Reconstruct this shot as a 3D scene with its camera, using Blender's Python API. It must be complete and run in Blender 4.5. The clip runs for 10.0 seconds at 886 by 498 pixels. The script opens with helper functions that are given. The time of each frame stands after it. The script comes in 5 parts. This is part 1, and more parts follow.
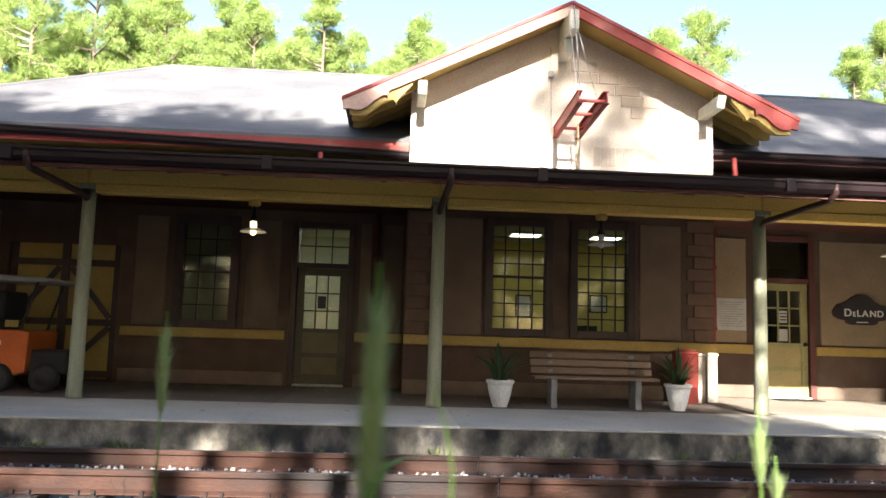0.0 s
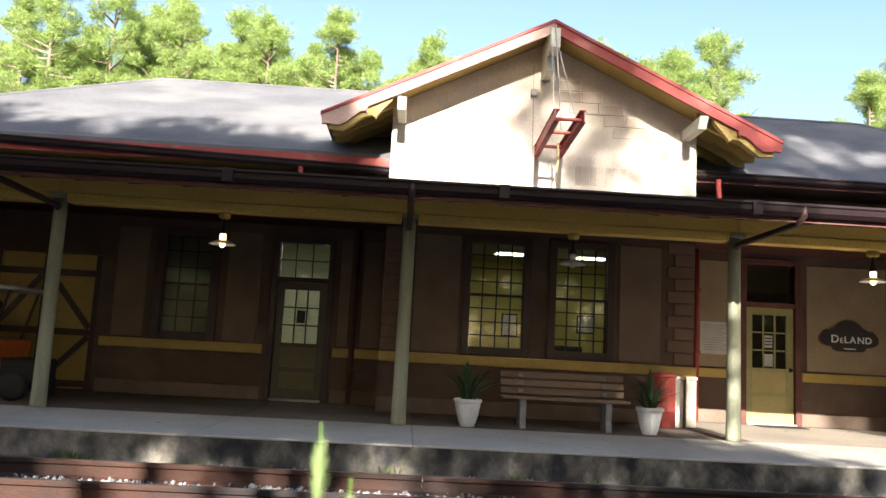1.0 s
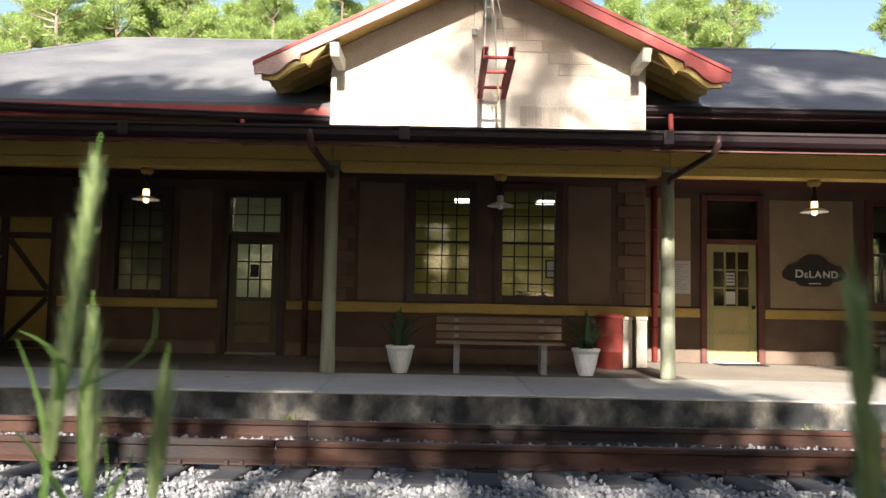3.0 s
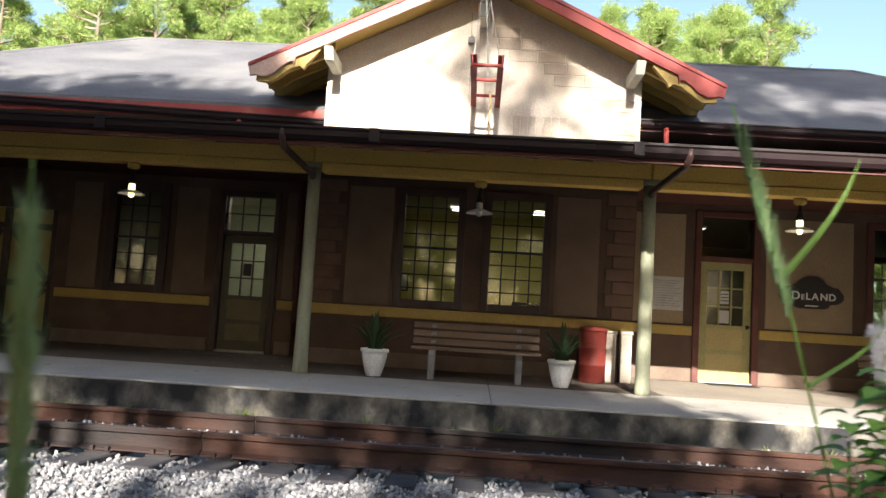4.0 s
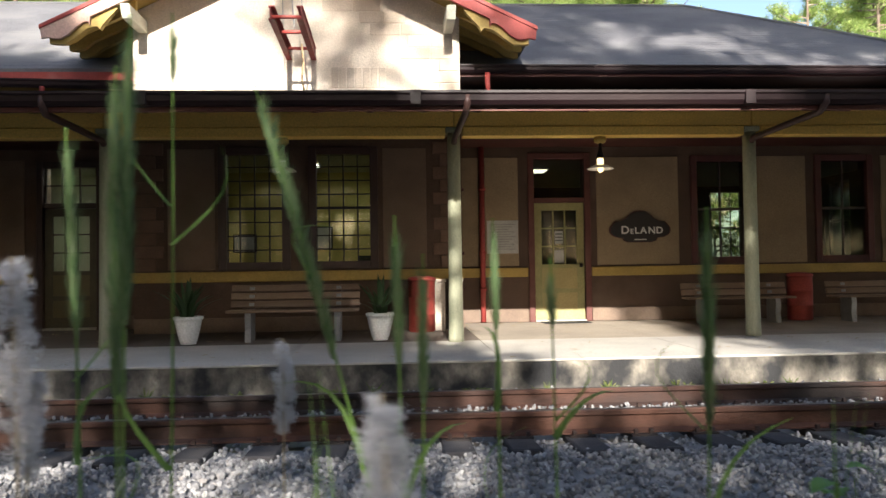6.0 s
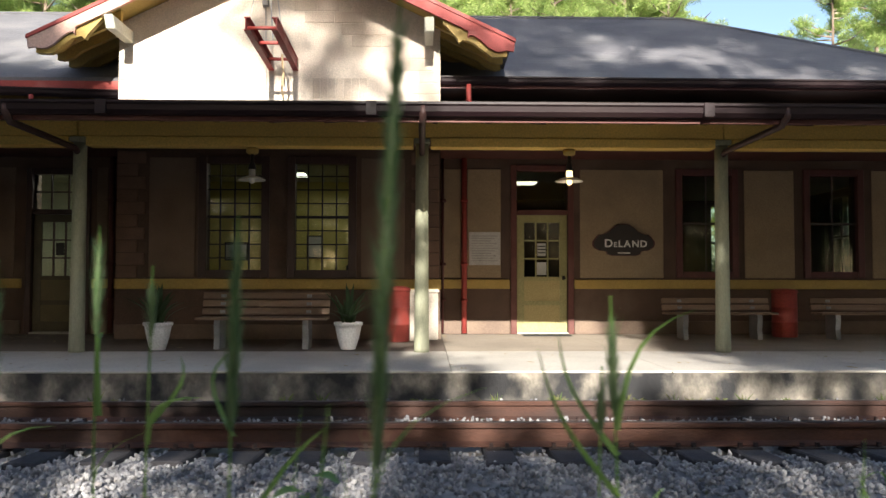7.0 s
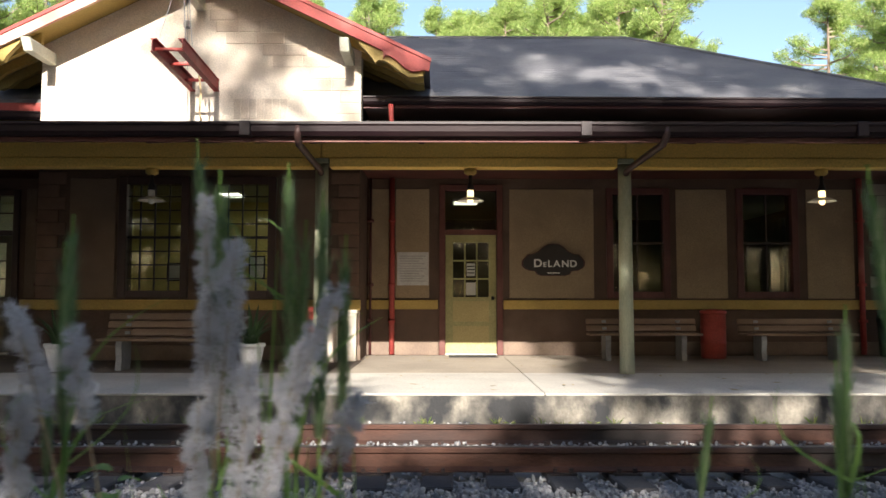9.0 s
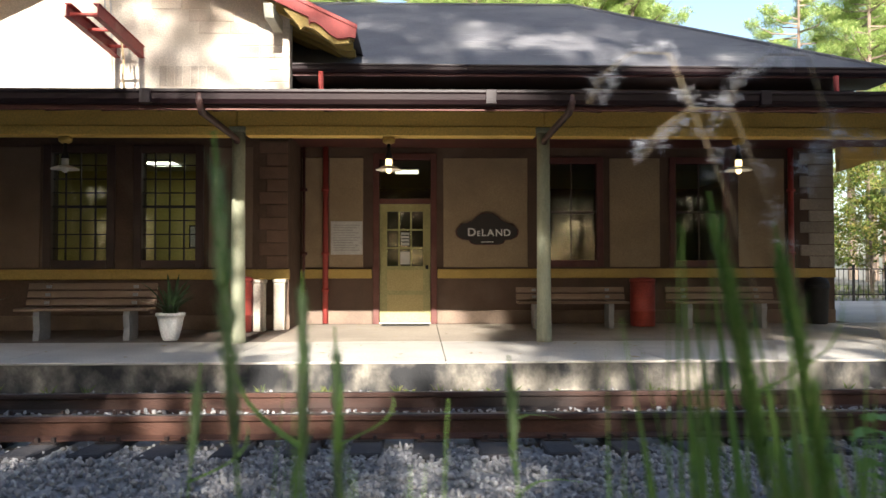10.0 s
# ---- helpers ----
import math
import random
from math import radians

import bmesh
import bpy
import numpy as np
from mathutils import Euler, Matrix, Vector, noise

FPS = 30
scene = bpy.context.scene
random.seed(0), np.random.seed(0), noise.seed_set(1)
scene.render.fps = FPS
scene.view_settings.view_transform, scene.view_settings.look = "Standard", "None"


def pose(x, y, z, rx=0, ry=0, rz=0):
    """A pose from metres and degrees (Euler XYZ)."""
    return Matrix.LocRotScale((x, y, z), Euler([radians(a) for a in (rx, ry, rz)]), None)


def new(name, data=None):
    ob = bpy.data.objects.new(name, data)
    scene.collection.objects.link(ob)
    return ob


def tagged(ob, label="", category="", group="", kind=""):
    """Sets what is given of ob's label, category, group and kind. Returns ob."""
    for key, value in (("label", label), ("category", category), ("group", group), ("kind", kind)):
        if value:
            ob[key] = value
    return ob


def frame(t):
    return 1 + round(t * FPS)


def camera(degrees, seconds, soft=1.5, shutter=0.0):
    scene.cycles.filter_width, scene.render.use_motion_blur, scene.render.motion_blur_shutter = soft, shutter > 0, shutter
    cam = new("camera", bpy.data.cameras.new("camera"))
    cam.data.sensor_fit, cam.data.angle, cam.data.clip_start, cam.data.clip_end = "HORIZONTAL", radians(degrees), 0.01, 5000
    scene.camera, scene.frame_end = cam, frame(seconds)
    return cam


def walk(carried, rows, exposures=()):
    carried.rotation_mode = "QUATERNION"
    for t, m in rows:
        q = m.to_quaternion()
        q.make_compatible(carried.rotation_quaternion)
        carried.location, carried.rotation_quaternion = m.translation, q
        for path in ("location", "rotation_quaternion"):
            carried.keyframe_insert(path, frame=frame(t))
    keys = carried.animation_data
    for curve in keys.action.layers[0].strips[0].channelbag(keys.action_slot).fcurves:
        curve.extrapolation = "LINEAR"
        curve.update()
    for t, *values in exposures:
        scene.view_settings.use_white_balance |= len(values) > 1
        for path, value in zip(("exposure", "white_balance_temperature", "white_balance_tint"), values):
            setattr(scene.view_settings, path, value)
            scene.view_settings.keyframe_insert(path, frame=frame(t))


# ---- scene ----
cam = camera(58.3, 10.0, shutter=0.3)
cam.data.dof.use_dof, cam.data.dof.focus_distance, cam.data.dof.aperture_fstop = True, 13.0, 10.0
EXPOSURE = 1.4
METRES, EYE, TILT, LEAN, TURN = 7.853, 1.5, 1.0, 0.0, -3.5
ROWS = [
    (0.0, 0.0, 0.0, 0.0, -0.16, 5.2, -1.74),
    (0.5, 0.0426, 0.0048, -0.0017, 0.02, 6.39, -1.21),
    (1.0, 0.0848, 0.0097, 0.0018, 0.94, 6.45, -3.0),
    (1.5, 0.1325, 0.0202, -0.0013, 2.64, 6.04, -3.32),
    (2.0, 0.178, 0.03, -0.0029, 3.87, 5.76, -1.22),
    (2.5, 0.2264, 0.0323, 0.0017, 3.39, 4.84, -0.19),
    (3.0, 0.2764, 0.0384, -0.0055, 3.57, 3.07, -1.02),
    (4.5, 0.4203, 0.0556, -0.0127, 6.46, 4.06, -3.97),
    (5.0, 0.4609, 0.0671, 0.0011, 4.6, 2.36, -3.4),
    (5.5, 0.5162, 0.0616, 0.003, 3.0, 2.0, 0.14),
    (6.0, 0.5679, 0.072, -0.0009, 0.28, 0.41, 0.82),
    (7.5, 0.7229, 0.0729, -0.0022, 2.96, 1.49, -0.38),
    (8.0, 0.7682, 0.0819, -0.0001, 2.6, 1.37, -0.1),
    (8.5, 0.8216, 0.0874, 0.0001, 2.55, 1.89, 0.51),
    (9.0, 0.8716, 0.0941, -0.0008, 3.29, 2.64, 0.01),
    (9.5, 0.9239, 0.1019, 0.0014, 1.87, 1.19, -0.02),
    (10.0, 0.9808, 0.0994, -0.0013, 1.96, 0.42, 0.13),
]
walk(cam, [(t, pose(0, 0, EYE, TILT, LEAN, TURN) @ pose(METRES * x, METRES * y, METRES * z, 90 + pitch, roll, yaw)) for t, x, y, z, yaw, pitch, roll in ROWS],
     [(0.0, EXPOSURE + 0.65), (0.5, EXPOSURE + 0.52), (1.0, EXPOSURE + 0.3), (2.5, EXPOSURE + 0.06), (3.2, EXPOSURE + 0.05), (4.5, EXPOSURE + 0.2), (5.0, EXPOSURE + 0.04), (5.5, EXPOSURE + 0.02), (7.5, EXPOSURE - 0.08), (9.5, EXPOSURE + 0.08), (10.0, EXPOSURE + 0.24)])

# ---- world, sun ----
SUN_EL, SUN_AZ = 25.0, 0.0
world = bpy.data.worlds.new("sky")
scene.world = world
world.use_nodes = True
wn = world.node_tree
sky = wn.nodes.new("ShaderNodeTexSky")
sky.sky_type, sky.sun_disc = "NISHITA", False
sky.sun_elevation, sky.sun_rotation = radians(SUN_EL), radians(180)
sky.air_density, sky.dust_density = 1.0, 2.0
wn.nodes["Background"].inputs["Strength"].default_value = 0.11
wn.links.new(sky.outputs["Color"], wn.nodes["Background"].inputs["Color"])
sun = new("sun", bpy.data.lights.new("sun", "SUN"))
sun.data.energy, sun.data.angle, sun.data.color = 6.0, radians(0.55), (1.0, 0.938, 0.85)
sun.rotation_euler = (radians(90 - SUN_EL), 0, radians(SUN_AZ))


# ---- materials ----
def mat(name, col, col2=None, stain=None, rough=0.75, scale=6.0, fine=60.0, stain_at=0.6, bump=0.15, metal=0.0, per=0.0, stretch=(1, 1, 1), spec=0.4):
    """A weathered surface: two tones mixed by broad and fine noise, stains, fine relief; per: tone change from piece to piece."""
    m = bpy.data.materials.new(name)
    m.use_nodes = True
    nt = m.node_tree
    L, N = nt.links.new, nt.nodes.new
    b = nt.nodes["Principled BSDF"]
    co = N("ShaderNodeTexCoord")
    mp = N("ShaderNodeMapping")
    mp.inputs["Scale"].default_value = stretch
    L(co.outputs["Object"], mp.inputs["Vector"])
    n1 = N("ShaderNodeTexNoise")
    n1.inputs["Scale"].default_value, n1.inputs["Detail"].default_value = scale, 5
    n2 = N("ShaderNodeTexNoise")
    n2.inputs["Scale"].default_value, n2.inputs["Detail"].default_value = fine, 3
    for n in (n1, n2):
        L(mp.outputs[0], n.inputs["Vector"])
    c2 = col2 or tuple(c * 0.72 for c in col)
    r1 = N("ShaderNodeValToRGB")
    r1.color_ramp.elements[0].position, r1.color_ramp.elements[1].position = 0.35, 0.68
    r1.color_ramp.elements[0].color, r1.color_ramp.elements[1].color = (*col, 1), (*c2, 1)
    L(n1.outputs["Fac"], r1.inputs[0])
    mx = N("ShaderNodeMix")
    mx.data_type, mx.blend_type = "RGBA", "MULTIPLY"
    mx.inputs["Factor"].default_value = 0.45
    L(r1.outputs[0], mx.inputs["A"])
    r2 = N("ShaderNodeValToRGB")
    r2.color_ramp.elements[0].position, r2.color_ramp.elements[1].position = 0.3, 0.7
    r2.color_ramp.elements[0].color, r2.color_ramp.elements[1].color = (0.6, 0.6, 0.6, 1), (1.25, 1.25, 1.25, 1)
    L(n2.outputs["Fac"], r2.inputs[0])
    L(r2.outputs[0], mx.inputs["B"])
    out = mx.outputs["Result"]
    if stain:
        n3 = N("ShaderNodeTexNoise")
        n3.inputs["Scale"].default_value, n3.inputs["Detail"].default_value = scale * 0.45, 8
        L(mp.outputs[0], n3.inputs["Vector"])
        r3 = N("ShaderNodeValToRGB")
        r3.color_ramp.elements[0].position, r3.color_ramp.elements[1].position = stain_at - 0.12, stain_at + 0.1
        L(n3.outputs["Fac"], r3.inputs[0])
        m3 = N("ShaderNodeMix")
        m3.data_type = "RGBA"
        L(r3.outputs[0], m3.inputs["Factor"])
        L(out, m3.inputs["A"])
        m3.inputs["B"].default_value = (*stain, 1)
        out = m3.outputs["Result"]
    if per:
        oi, hs, mr = N("ShaderNodeObjectInfo"), N("ShaderNodeHueSaturation"), N("ShaderNodeMapRange")
        mr.inputs["To Min"].default_value, mr.inputs["To Max"].default_value = 1 - per, 1 + per
        L(oi.outputs["Random"], mr.inputs["Value"])
        L(mr.outputs[0], hs.inputs["Value"])
        L(out, hs.inputs["Color"])
        out = hs.outputs[0]
    L(out, b.inputs["Base Color"])
    b.inputs["Roughness"].default_value, b.inputs["Metallic"].default_value = rough, metal
    b.inputs["Specular IOR Level"].default_value = spec
    if bump:
        bp = N("ShaderNodeBump")
        bp.inputs["Strength"].default_value, bp.inputs["Distance"].default_value = bump, 0.02
        L(n2.outputs["Fac"], bp.inputs["Height"])
        L(bp.outputs[0], b.inputs["Normal"])
    return m


def island_mat(name, cols, rough=0.85, translucent=0.0):
    """Many small loose pieces in one mesh, each of its own tone."""
    m = bpy.data.materials.new(name)
    m.use_nodes = True
    nt = m.node_tree
    L, N = nt.links.new, nt.nodes.new
    b = nt.nodes["Principled BSDF"]
    g, r = N("ShaderNodeNewGeometry"), N("ShaderNodeValToRGB")
    r.color_ramp.elements[0].color, r.color_ramp.elements[1].color = (*cols[0], 1), (*cols[-1], 1)
    for i, c in enumerate(cols[1:-1]):
        r.color_ramp.elements.new((i + 1) / (len(cols) - 1)).color = (*c, 1)
    L(g.outputs["Random Per Island"], r.inputs[0])
    L(r.outputs[0], b.inputs["Base Color"])
    b.inputs["Roughness"].default_value, b.inputs["Specular IOR Level"].default_value = rough, 0.25
    if translucent:
        t, mix = N("ShaderNodeBsdfTranslucent"), N("ShaderNodeMixShader")
        L(r.outputs[0], t.inputs["Color"])
        mix.inputs[0].default_value = translucent
        L(b.outputs[0], mix.inputs[1])
        L(t.outputs[0], mix.inputs[2])
        L(mix.outputs[0], nt.nodes["Material Output"].inputs["Surface"])
    return m


def glow(name, col, strength):
    m = bpy.data.materials.new(name)
    m.use_nodes = True
    b = m.node_tree.nodes["Principled BSDF"]
    b.inputs["Base Color"].default_value = (*col, 1)
    b.inputs["Emission Color"].default_value, b.inputs["Emission Strength"].default_value = (*col, 1), strength
    return m


def glass_mat():
    m = bpy.data.materials.new("window_glass")
    m.use_nodes = True
    nt = m.node_tree
    L, N = nt.links.new, nt.nodes.new
    gl, tr, mix, fr = N("ShaderNodeBsdfGlossy"), N("ShaderNodeBsdfTransparent"), N("ShaderNodeMixShader"), N("ShaderNodeFresnel")
    gl.inputs["Roughness"].default_value = 0.02
    tr.inputs["Color"].default_value = (0.82, 0.86, 0.82, 1)
    fr.inputs["IOR"].default_value = 1.5
    nz, bp = N("ShaderNodeTexNoise"), N("ShaderNodeBump")
    nz.inputs["Scale"].default_value = 3
    bp.inputs["Strength"].default_value, bp.inputs["Distance"].default_value = 0.12, 0.02
    L(nz.outputs["Fac"], bp.inputs["Height"])
    L(bp.outputs[0], gl.inputs["Normal"])
    L(fr.outputs[0], mix.inputs[0])
    L(tr.outputs[0], mix.inputs[1])
    L(gl.outputs[0], mix.inputs[2])
    L(mix.outputs[0], nt.nodes["Material Output"].inputs["Surface"])
    return m


GLASS = glass_mat()
STUCCO = mat("cream_stucco", (0.74, 0.65, 0.55), (0.66, 0.57, 0.47), (0.5, 0.42, 0.34), 0.9, 1.6, 45, 0.66, 0.3)
PANEL = mat("tan_stucco_panel", (0.325, 0.244, 0.154), (0.28, 0.21, 0.134), (0.215, 0.157, 0.104), 0.9, 2.2, 60, 0.66, 0.25)
BROWN = mat("brown_stucco", (0.108, 0.069, 0.05), (0.086, 0.055, 0.041), (0.15, 0.107, 0.079), 0.85, 2.5, 50, 0.68, 0.3)
QUOIN = mat("brown_quoin_block", (0.175, 0.108, 0.078), (0.14, 0.088, 0.064), None, 0.9, 4, 50, 0.6, 0.4, per=0.1)
PALEBLOCK = mat("pale_gable_block", (0.64, 0.545, 0.45), (0.56, 0.47, 0.38), (0.46, 0.37, 0.29), 0.9, 3, 50, 0.64, 0.3, per=0.13)
GREYBLOCK = mat("grey_brown_corner_block", (0.34, 0.29, 0.245), (0.28, 0.24, 0.20), (0.22, 0.185, 0.155), 0.9, 3, 50, 0.62, 0.35, per=0.14)
# beam ochre raised to carry the bounce light from the sunlit ground
BOUNCEYELLOW = mat("ochre_beam_bounce_lit", (0.76, 0.51, 0.13), (0.69, 0.46, 0.12), (0.56, 0.37, 0.10), 0.6, 1.2, 40, 0.68, 0.12)
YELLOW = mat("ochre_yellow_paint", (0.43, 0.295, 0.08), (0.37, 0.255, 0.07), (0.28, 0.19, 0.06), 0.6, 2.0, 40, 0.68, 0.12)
DOORGREEN = mat("yellow_green_door_paint", (0.335, 0.31, 0.135), (0.29, 0.265, 0.115), (0.23, 0.205, 0.095), 0.55, 3, 40, 0.7, 0.08)
DOORPANEL = mat("ochre_door_panel", (0.42, 0.335, 0.145), (0.37, 0.295, 0.125), None, 0.55, 3, 40, 0.7, 0.08)
REDPAINT = mat("barn_red_paint", (0.36, 0.055, 0.045), (0.28, 0.045, 0.04), (0.42, 0.16, 0.13), 0.6, 3, 40, 0.66, 0.12)
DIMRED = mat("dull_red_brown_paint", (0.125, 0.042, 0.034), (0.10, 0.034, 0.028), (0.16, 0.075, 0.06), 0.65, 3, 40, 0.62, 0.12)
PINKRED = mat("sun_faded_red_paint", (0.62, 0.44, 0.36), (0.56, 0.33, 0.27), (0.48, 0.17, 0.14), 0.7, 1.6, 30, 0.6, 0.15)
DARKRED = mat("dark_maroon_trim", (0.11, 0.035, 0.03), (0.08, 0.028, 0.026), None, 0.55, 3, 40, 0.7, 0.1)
GUTTER = mat("dark_maroon_gutter", (0.016, 0.007, 0.009), (0.012, 0.006, 0.007), (0.03, 0.018, 0.018), 0.45, 2, 30, 0.66, 0.06, stretch=(0.5, 2, 2), spec=0.25)
POST = mat("pale_green_post", (0.33, 0.335, 0.235), (0.27, 0.275, 0.19), (0.2, 0.2, 0.145), 0.7, 3, 40, 0.66, 0.2, stretch=(3, 3, 0.6))
PALEWOOD = mat("pale_green_white_timber", (0.60, 0.59, 0.48), (0.52, 0.51, 0.41), (0.4, 0.38, 0.3), 0.7, 3, 40, 0.66, 0.2)
DRAIN = mat("dark_brown_drain_paint", (0.06, 0.03, 0.026), (0.045, 0.023, 0.02), None, 0.5, 3, 40, 0.7, 0.1)
DARKWOOD = mat("dark_frame_paint", (0.055, 0.03, 0.024), (0.04, 0.022, 0.02), None, 0.5, 3, 40, 0.7, 0.1)
SHINGLE = mat("grey_shingles", (0.142, 0.139, 0.147), (0.112, 0.11, 0.117), (0.18, 0.175, 0.172), 0.95, 1.2, 26, 0.6, 0.4, stretch=(1, 1, 2.5))
CONCRETE = mat("platform_concrete", (0.50, 0.465, 0.41), (0.42, 0.39, 0.345), (0.33, 0.305, 0.275), 0.9, 0.9, 35, 0.62, 0.2)
# porch floor brown on the left, paler right: shade and sun in the tones
PORCHFLOOR = mat("shaded_brown_porch_floor", (0.17, 0.135, 0.108), (0.13, 0.102, 0.083), (0.10, 0.08, 0.068), 0.9, 1.1, 35, 0.62, 0.25)
SUNFLOOR = mat("sunlit_pale_porch_floor", (0.37, 0.315, 0.25), (0.30, 0.255, 0.205), (0.225, 0.188, 0.155), 0.9, 1.1, 35, 0.62, 0.25)
STAINED = mat("stained_platform_wall", (0.33, 0.295, 0.24), (0.12, 0.108, 0.092), (0.026, 0.026, 0.027), 0.95, 4.5, 30, 0.49, 0.5, stretch=(1.1, 1, 0.85))
RUST = mat("rusty_rail", (0.075, 0.031, 0.019), (0.045, 0.021, 0.015), (0.02, 0.015, 0.014), 0.8, 4, 70, 0.56, 0.3, stretch=(0.35, 1, 1))
RAILTOP = mat("worn_rail_head", (0.13, 0.11, 0.10), (0.09, 0.07, 0.062), None, 0.45, 4, 40, 0.6, 0.05, metal=0.4, stretch=(0.3, 1, 1))
TIE = mat("creosoted_sleeper", (0.045, 0.042, 0.045), (0.03, 0.028, 0.03), (0.075, 0.065, 0.06), 0.9, 5, 60, 0.62, 0.5, per=0.2)
STONE_C = [(0.11, 0.109, 0.118), (0.18, 0.178, 0.186), (0.27, 0.267, 0.27), (0.15, 0.147, 0.155), (0.36, 0.355, 0.35), (0.22, 0.203, 0.195)]
STONES = island_mat("ballast_stone_mix", STONE_C, 0.9)
STONE1 = mat("ballast_stone", (0.235, 0.232, 0.238), (0.185, 0.182, 0.188), None, 0.9, 20, 120, 0.6, 0.4, per=0.4)
GRIT = mat("fine_grey_grit", (0.20, 0.198, 0.205), (0.13, 0.128, 0.135), (0.27, 0.265, 0.26), 1.0, 14, 90, 0.6, 0.6)
DIRT = mat("gravelly_soil", (0.20, 0.18, 0.16), (0.14, 0.125, 0.11), (0.10, 0.11, 0.06), 1.0, 0.8, 40, 0.58, 0.5)
SUNPLINTH = mat("sunlit_tan_plinth", (0.20, 0.145, 0.108), (0.16, 0.115, 0.088), (0.13, 0.095, 0.075), 0.9, 3, 50, 0.64, 0.3)
# tan panel colour darkened for the bay and left wing, shade included
SHADEPANEL = mat("shaded_tan_stucco_panel", (0.19, 0.135, 0.098), (0.16, 0.113, 0.082), (0.125, 0.088, 0.066), 0.9, 2.2, 60, 0.66, 0.25)
# darker copies of door_1's panel and leaf colours, porch shade put in
SHADEDOORPANEL = mat("shaded_door_panel", (0.14, 0.115, 0.052), (0.115, 0.095, 0.045), None, 0.55, 3, 40, 0.7, 0.08)
SHADEDOOR = mat("shaded_door_paint", (0.085, 0.072, 0.04), (0.068, 0.058, 0.034), None, 0.55, 3, 40, 0.7, 0.08)
BENCHWOOD = mat("weathered_bench_slat", (0.22, 0.15, 0.105), (0.17, 0.115, 0.08), (0.28, 0.21, 0.16), 0.8, 4, 60, 0.64, 0.25, per=0.15, stretch=(0.4, 3, 3))
BENCHCON = mat("concrete_bench_leg", (0.28, 0.278, 0.28), (0.23, 0.228, 0.23), None, 0.9, 6, 60, 0.6, 0.3)
WHITEPOT = mat("white_plastic_pot", (0.80, 0.80, 0.80), (0.74, 0.74, 0.74), None, 0.5, 4, 40, 0.6, 0.05)
WHITEPAINT = mat("faded_cream_board_paint", (0.54, 0.485, 0.41), (0.47, 0.42, 0.355), (0.36, 0.31, 0.26), 0.7, 3, 40, 0.64, 0.1)
SOIL = mat("potting_soil", (0.05, 0.035, 0.025), None, None, 1.0, 20, 80, 0.6, 0.6)
LEAFDARK = island_mat("snake_plant_leaf", [(0.03, 0.06, 0.025), (0.045, 0.085, 0.035), (0.06, 0.10, 0.04)], 0.5)
BIN = mat("red_barrel_paint", (0.32, 0.055, 0.042), (0.26, 0.045, 0.036), (0.19, 0.04, 0.032), 0.55, 3, 40, 0.66, 0.1)
ORANGE = mat("orange_cart_paint", (0.62, 0.13, 0.02), (0.55, 0.11, 0.02), None, 0.4, 3, 40, 0.7, 0.03)
BLACK = mat("black_rubber", (0.02, 0.02, 0.02), (0.014, 0.014, 0.014), None, 0.7, 6, 60, 0.7, 0.15)
GREYROOF = mat("grey_cart_canopy", (0.34, 0.32, 0.31), (0.28, 0.27, 0.26), None, 0.6, 3, 40, 0.7, 0.05)
SIGN = mat("black_sign_board", (0.02, 0.016, 0.015), (0.028, 0.02, 0.018), None, 0.45, 4, 60, 0.7, 0.05)
SIGNRIM = mat("dark_red_sign_rim", (0.10, 0.03, 0.025), None, None, 0.5, 4, 60, 0.7, 0.05)
SIGNWHITE = mat("white_lettering", (0.75, 0.74, 0.72), (0.7, 0.69, 0.67), None, 0.6, 6, 60, 0.7, 0.0)
PAPER = mat("pale_grey_notice", (0.52, 0.51, 0.49), (0.47, 0.46, 0.44), None, 0.7, 5, 60, 0.7, 0.0)
GREYBAR = mat("grey_print", (0.42, 0.41, 0.40), None, None, 0.7, 5, 60, 0.7, 0.0)
INTYELLOW = mat("yellow_room_wall", (0.62, 0.52, 0.16), (0.56, 0.47, 0.14), None, 0.8, 1, 30, 0.7, 0.05)
INTPALE = mat("pale_green_room_wall", (0.55, 0.56, 0.42), (0.5, 0.51, 0.38), None, 0.8, 1, 30, 0.7, 0.05)
INTDARK = mat("dim_room_wall", (0.20, 0.15, 0.10), (0.16, 0.12, 0.08), None, 0.8, 1, 30, 0.7, 0.05)
ROOMFLOOR = mat("room_floor", (0.16, 0.12, 0.09), None, None, 0.6, 2, 40, 0.7, 0.05)
TUBE = glow("fluorescent_panel", (1.0, 0.97, 0.86), 2.3)
HIDDENTUBE = glow("hidden_fill_panel", (1.0, 0.98, 0.88), 5.5)
DIMTUBE = glow("dim_panel", (1.0, 0.93, 0.7), 1.0)
BULB = glow("warm_bulb", (1.0, 0.76, 0.36), 1.1)
ENAMEL = mat("white_enamel_shade", (0.72, 0.70, 0.66), (0.66, 0.64, 0.6), None, 0.35, 5, 60, 0.7, 0.0)
IRON = mat("black_iron", (0.025, 0.022, 0.022), (0.018, 0.016, 0.016), None, 0.5, 6, 60, 0.7, 0.1, metal=0.3)
WIRE = mat("grey_wire_rope", (0.42, 0.40, 0.38), None, None, 0.6, 8, 80, 0.7, 0.0)
ROPE = mat("tan_rope", (0.58, 0.42, 0.24), None, None, 0.9, 8, 80, 0.7, 0.1)
BARK = mat("pine_bark", (0.20, 0.15, 0.115), (0.13, 0.10, 0.08), (0.28, 0.24, 0.20), 0.95, 3, 20, 0.62, 0.6, stretch=(1, 1, 0.3))
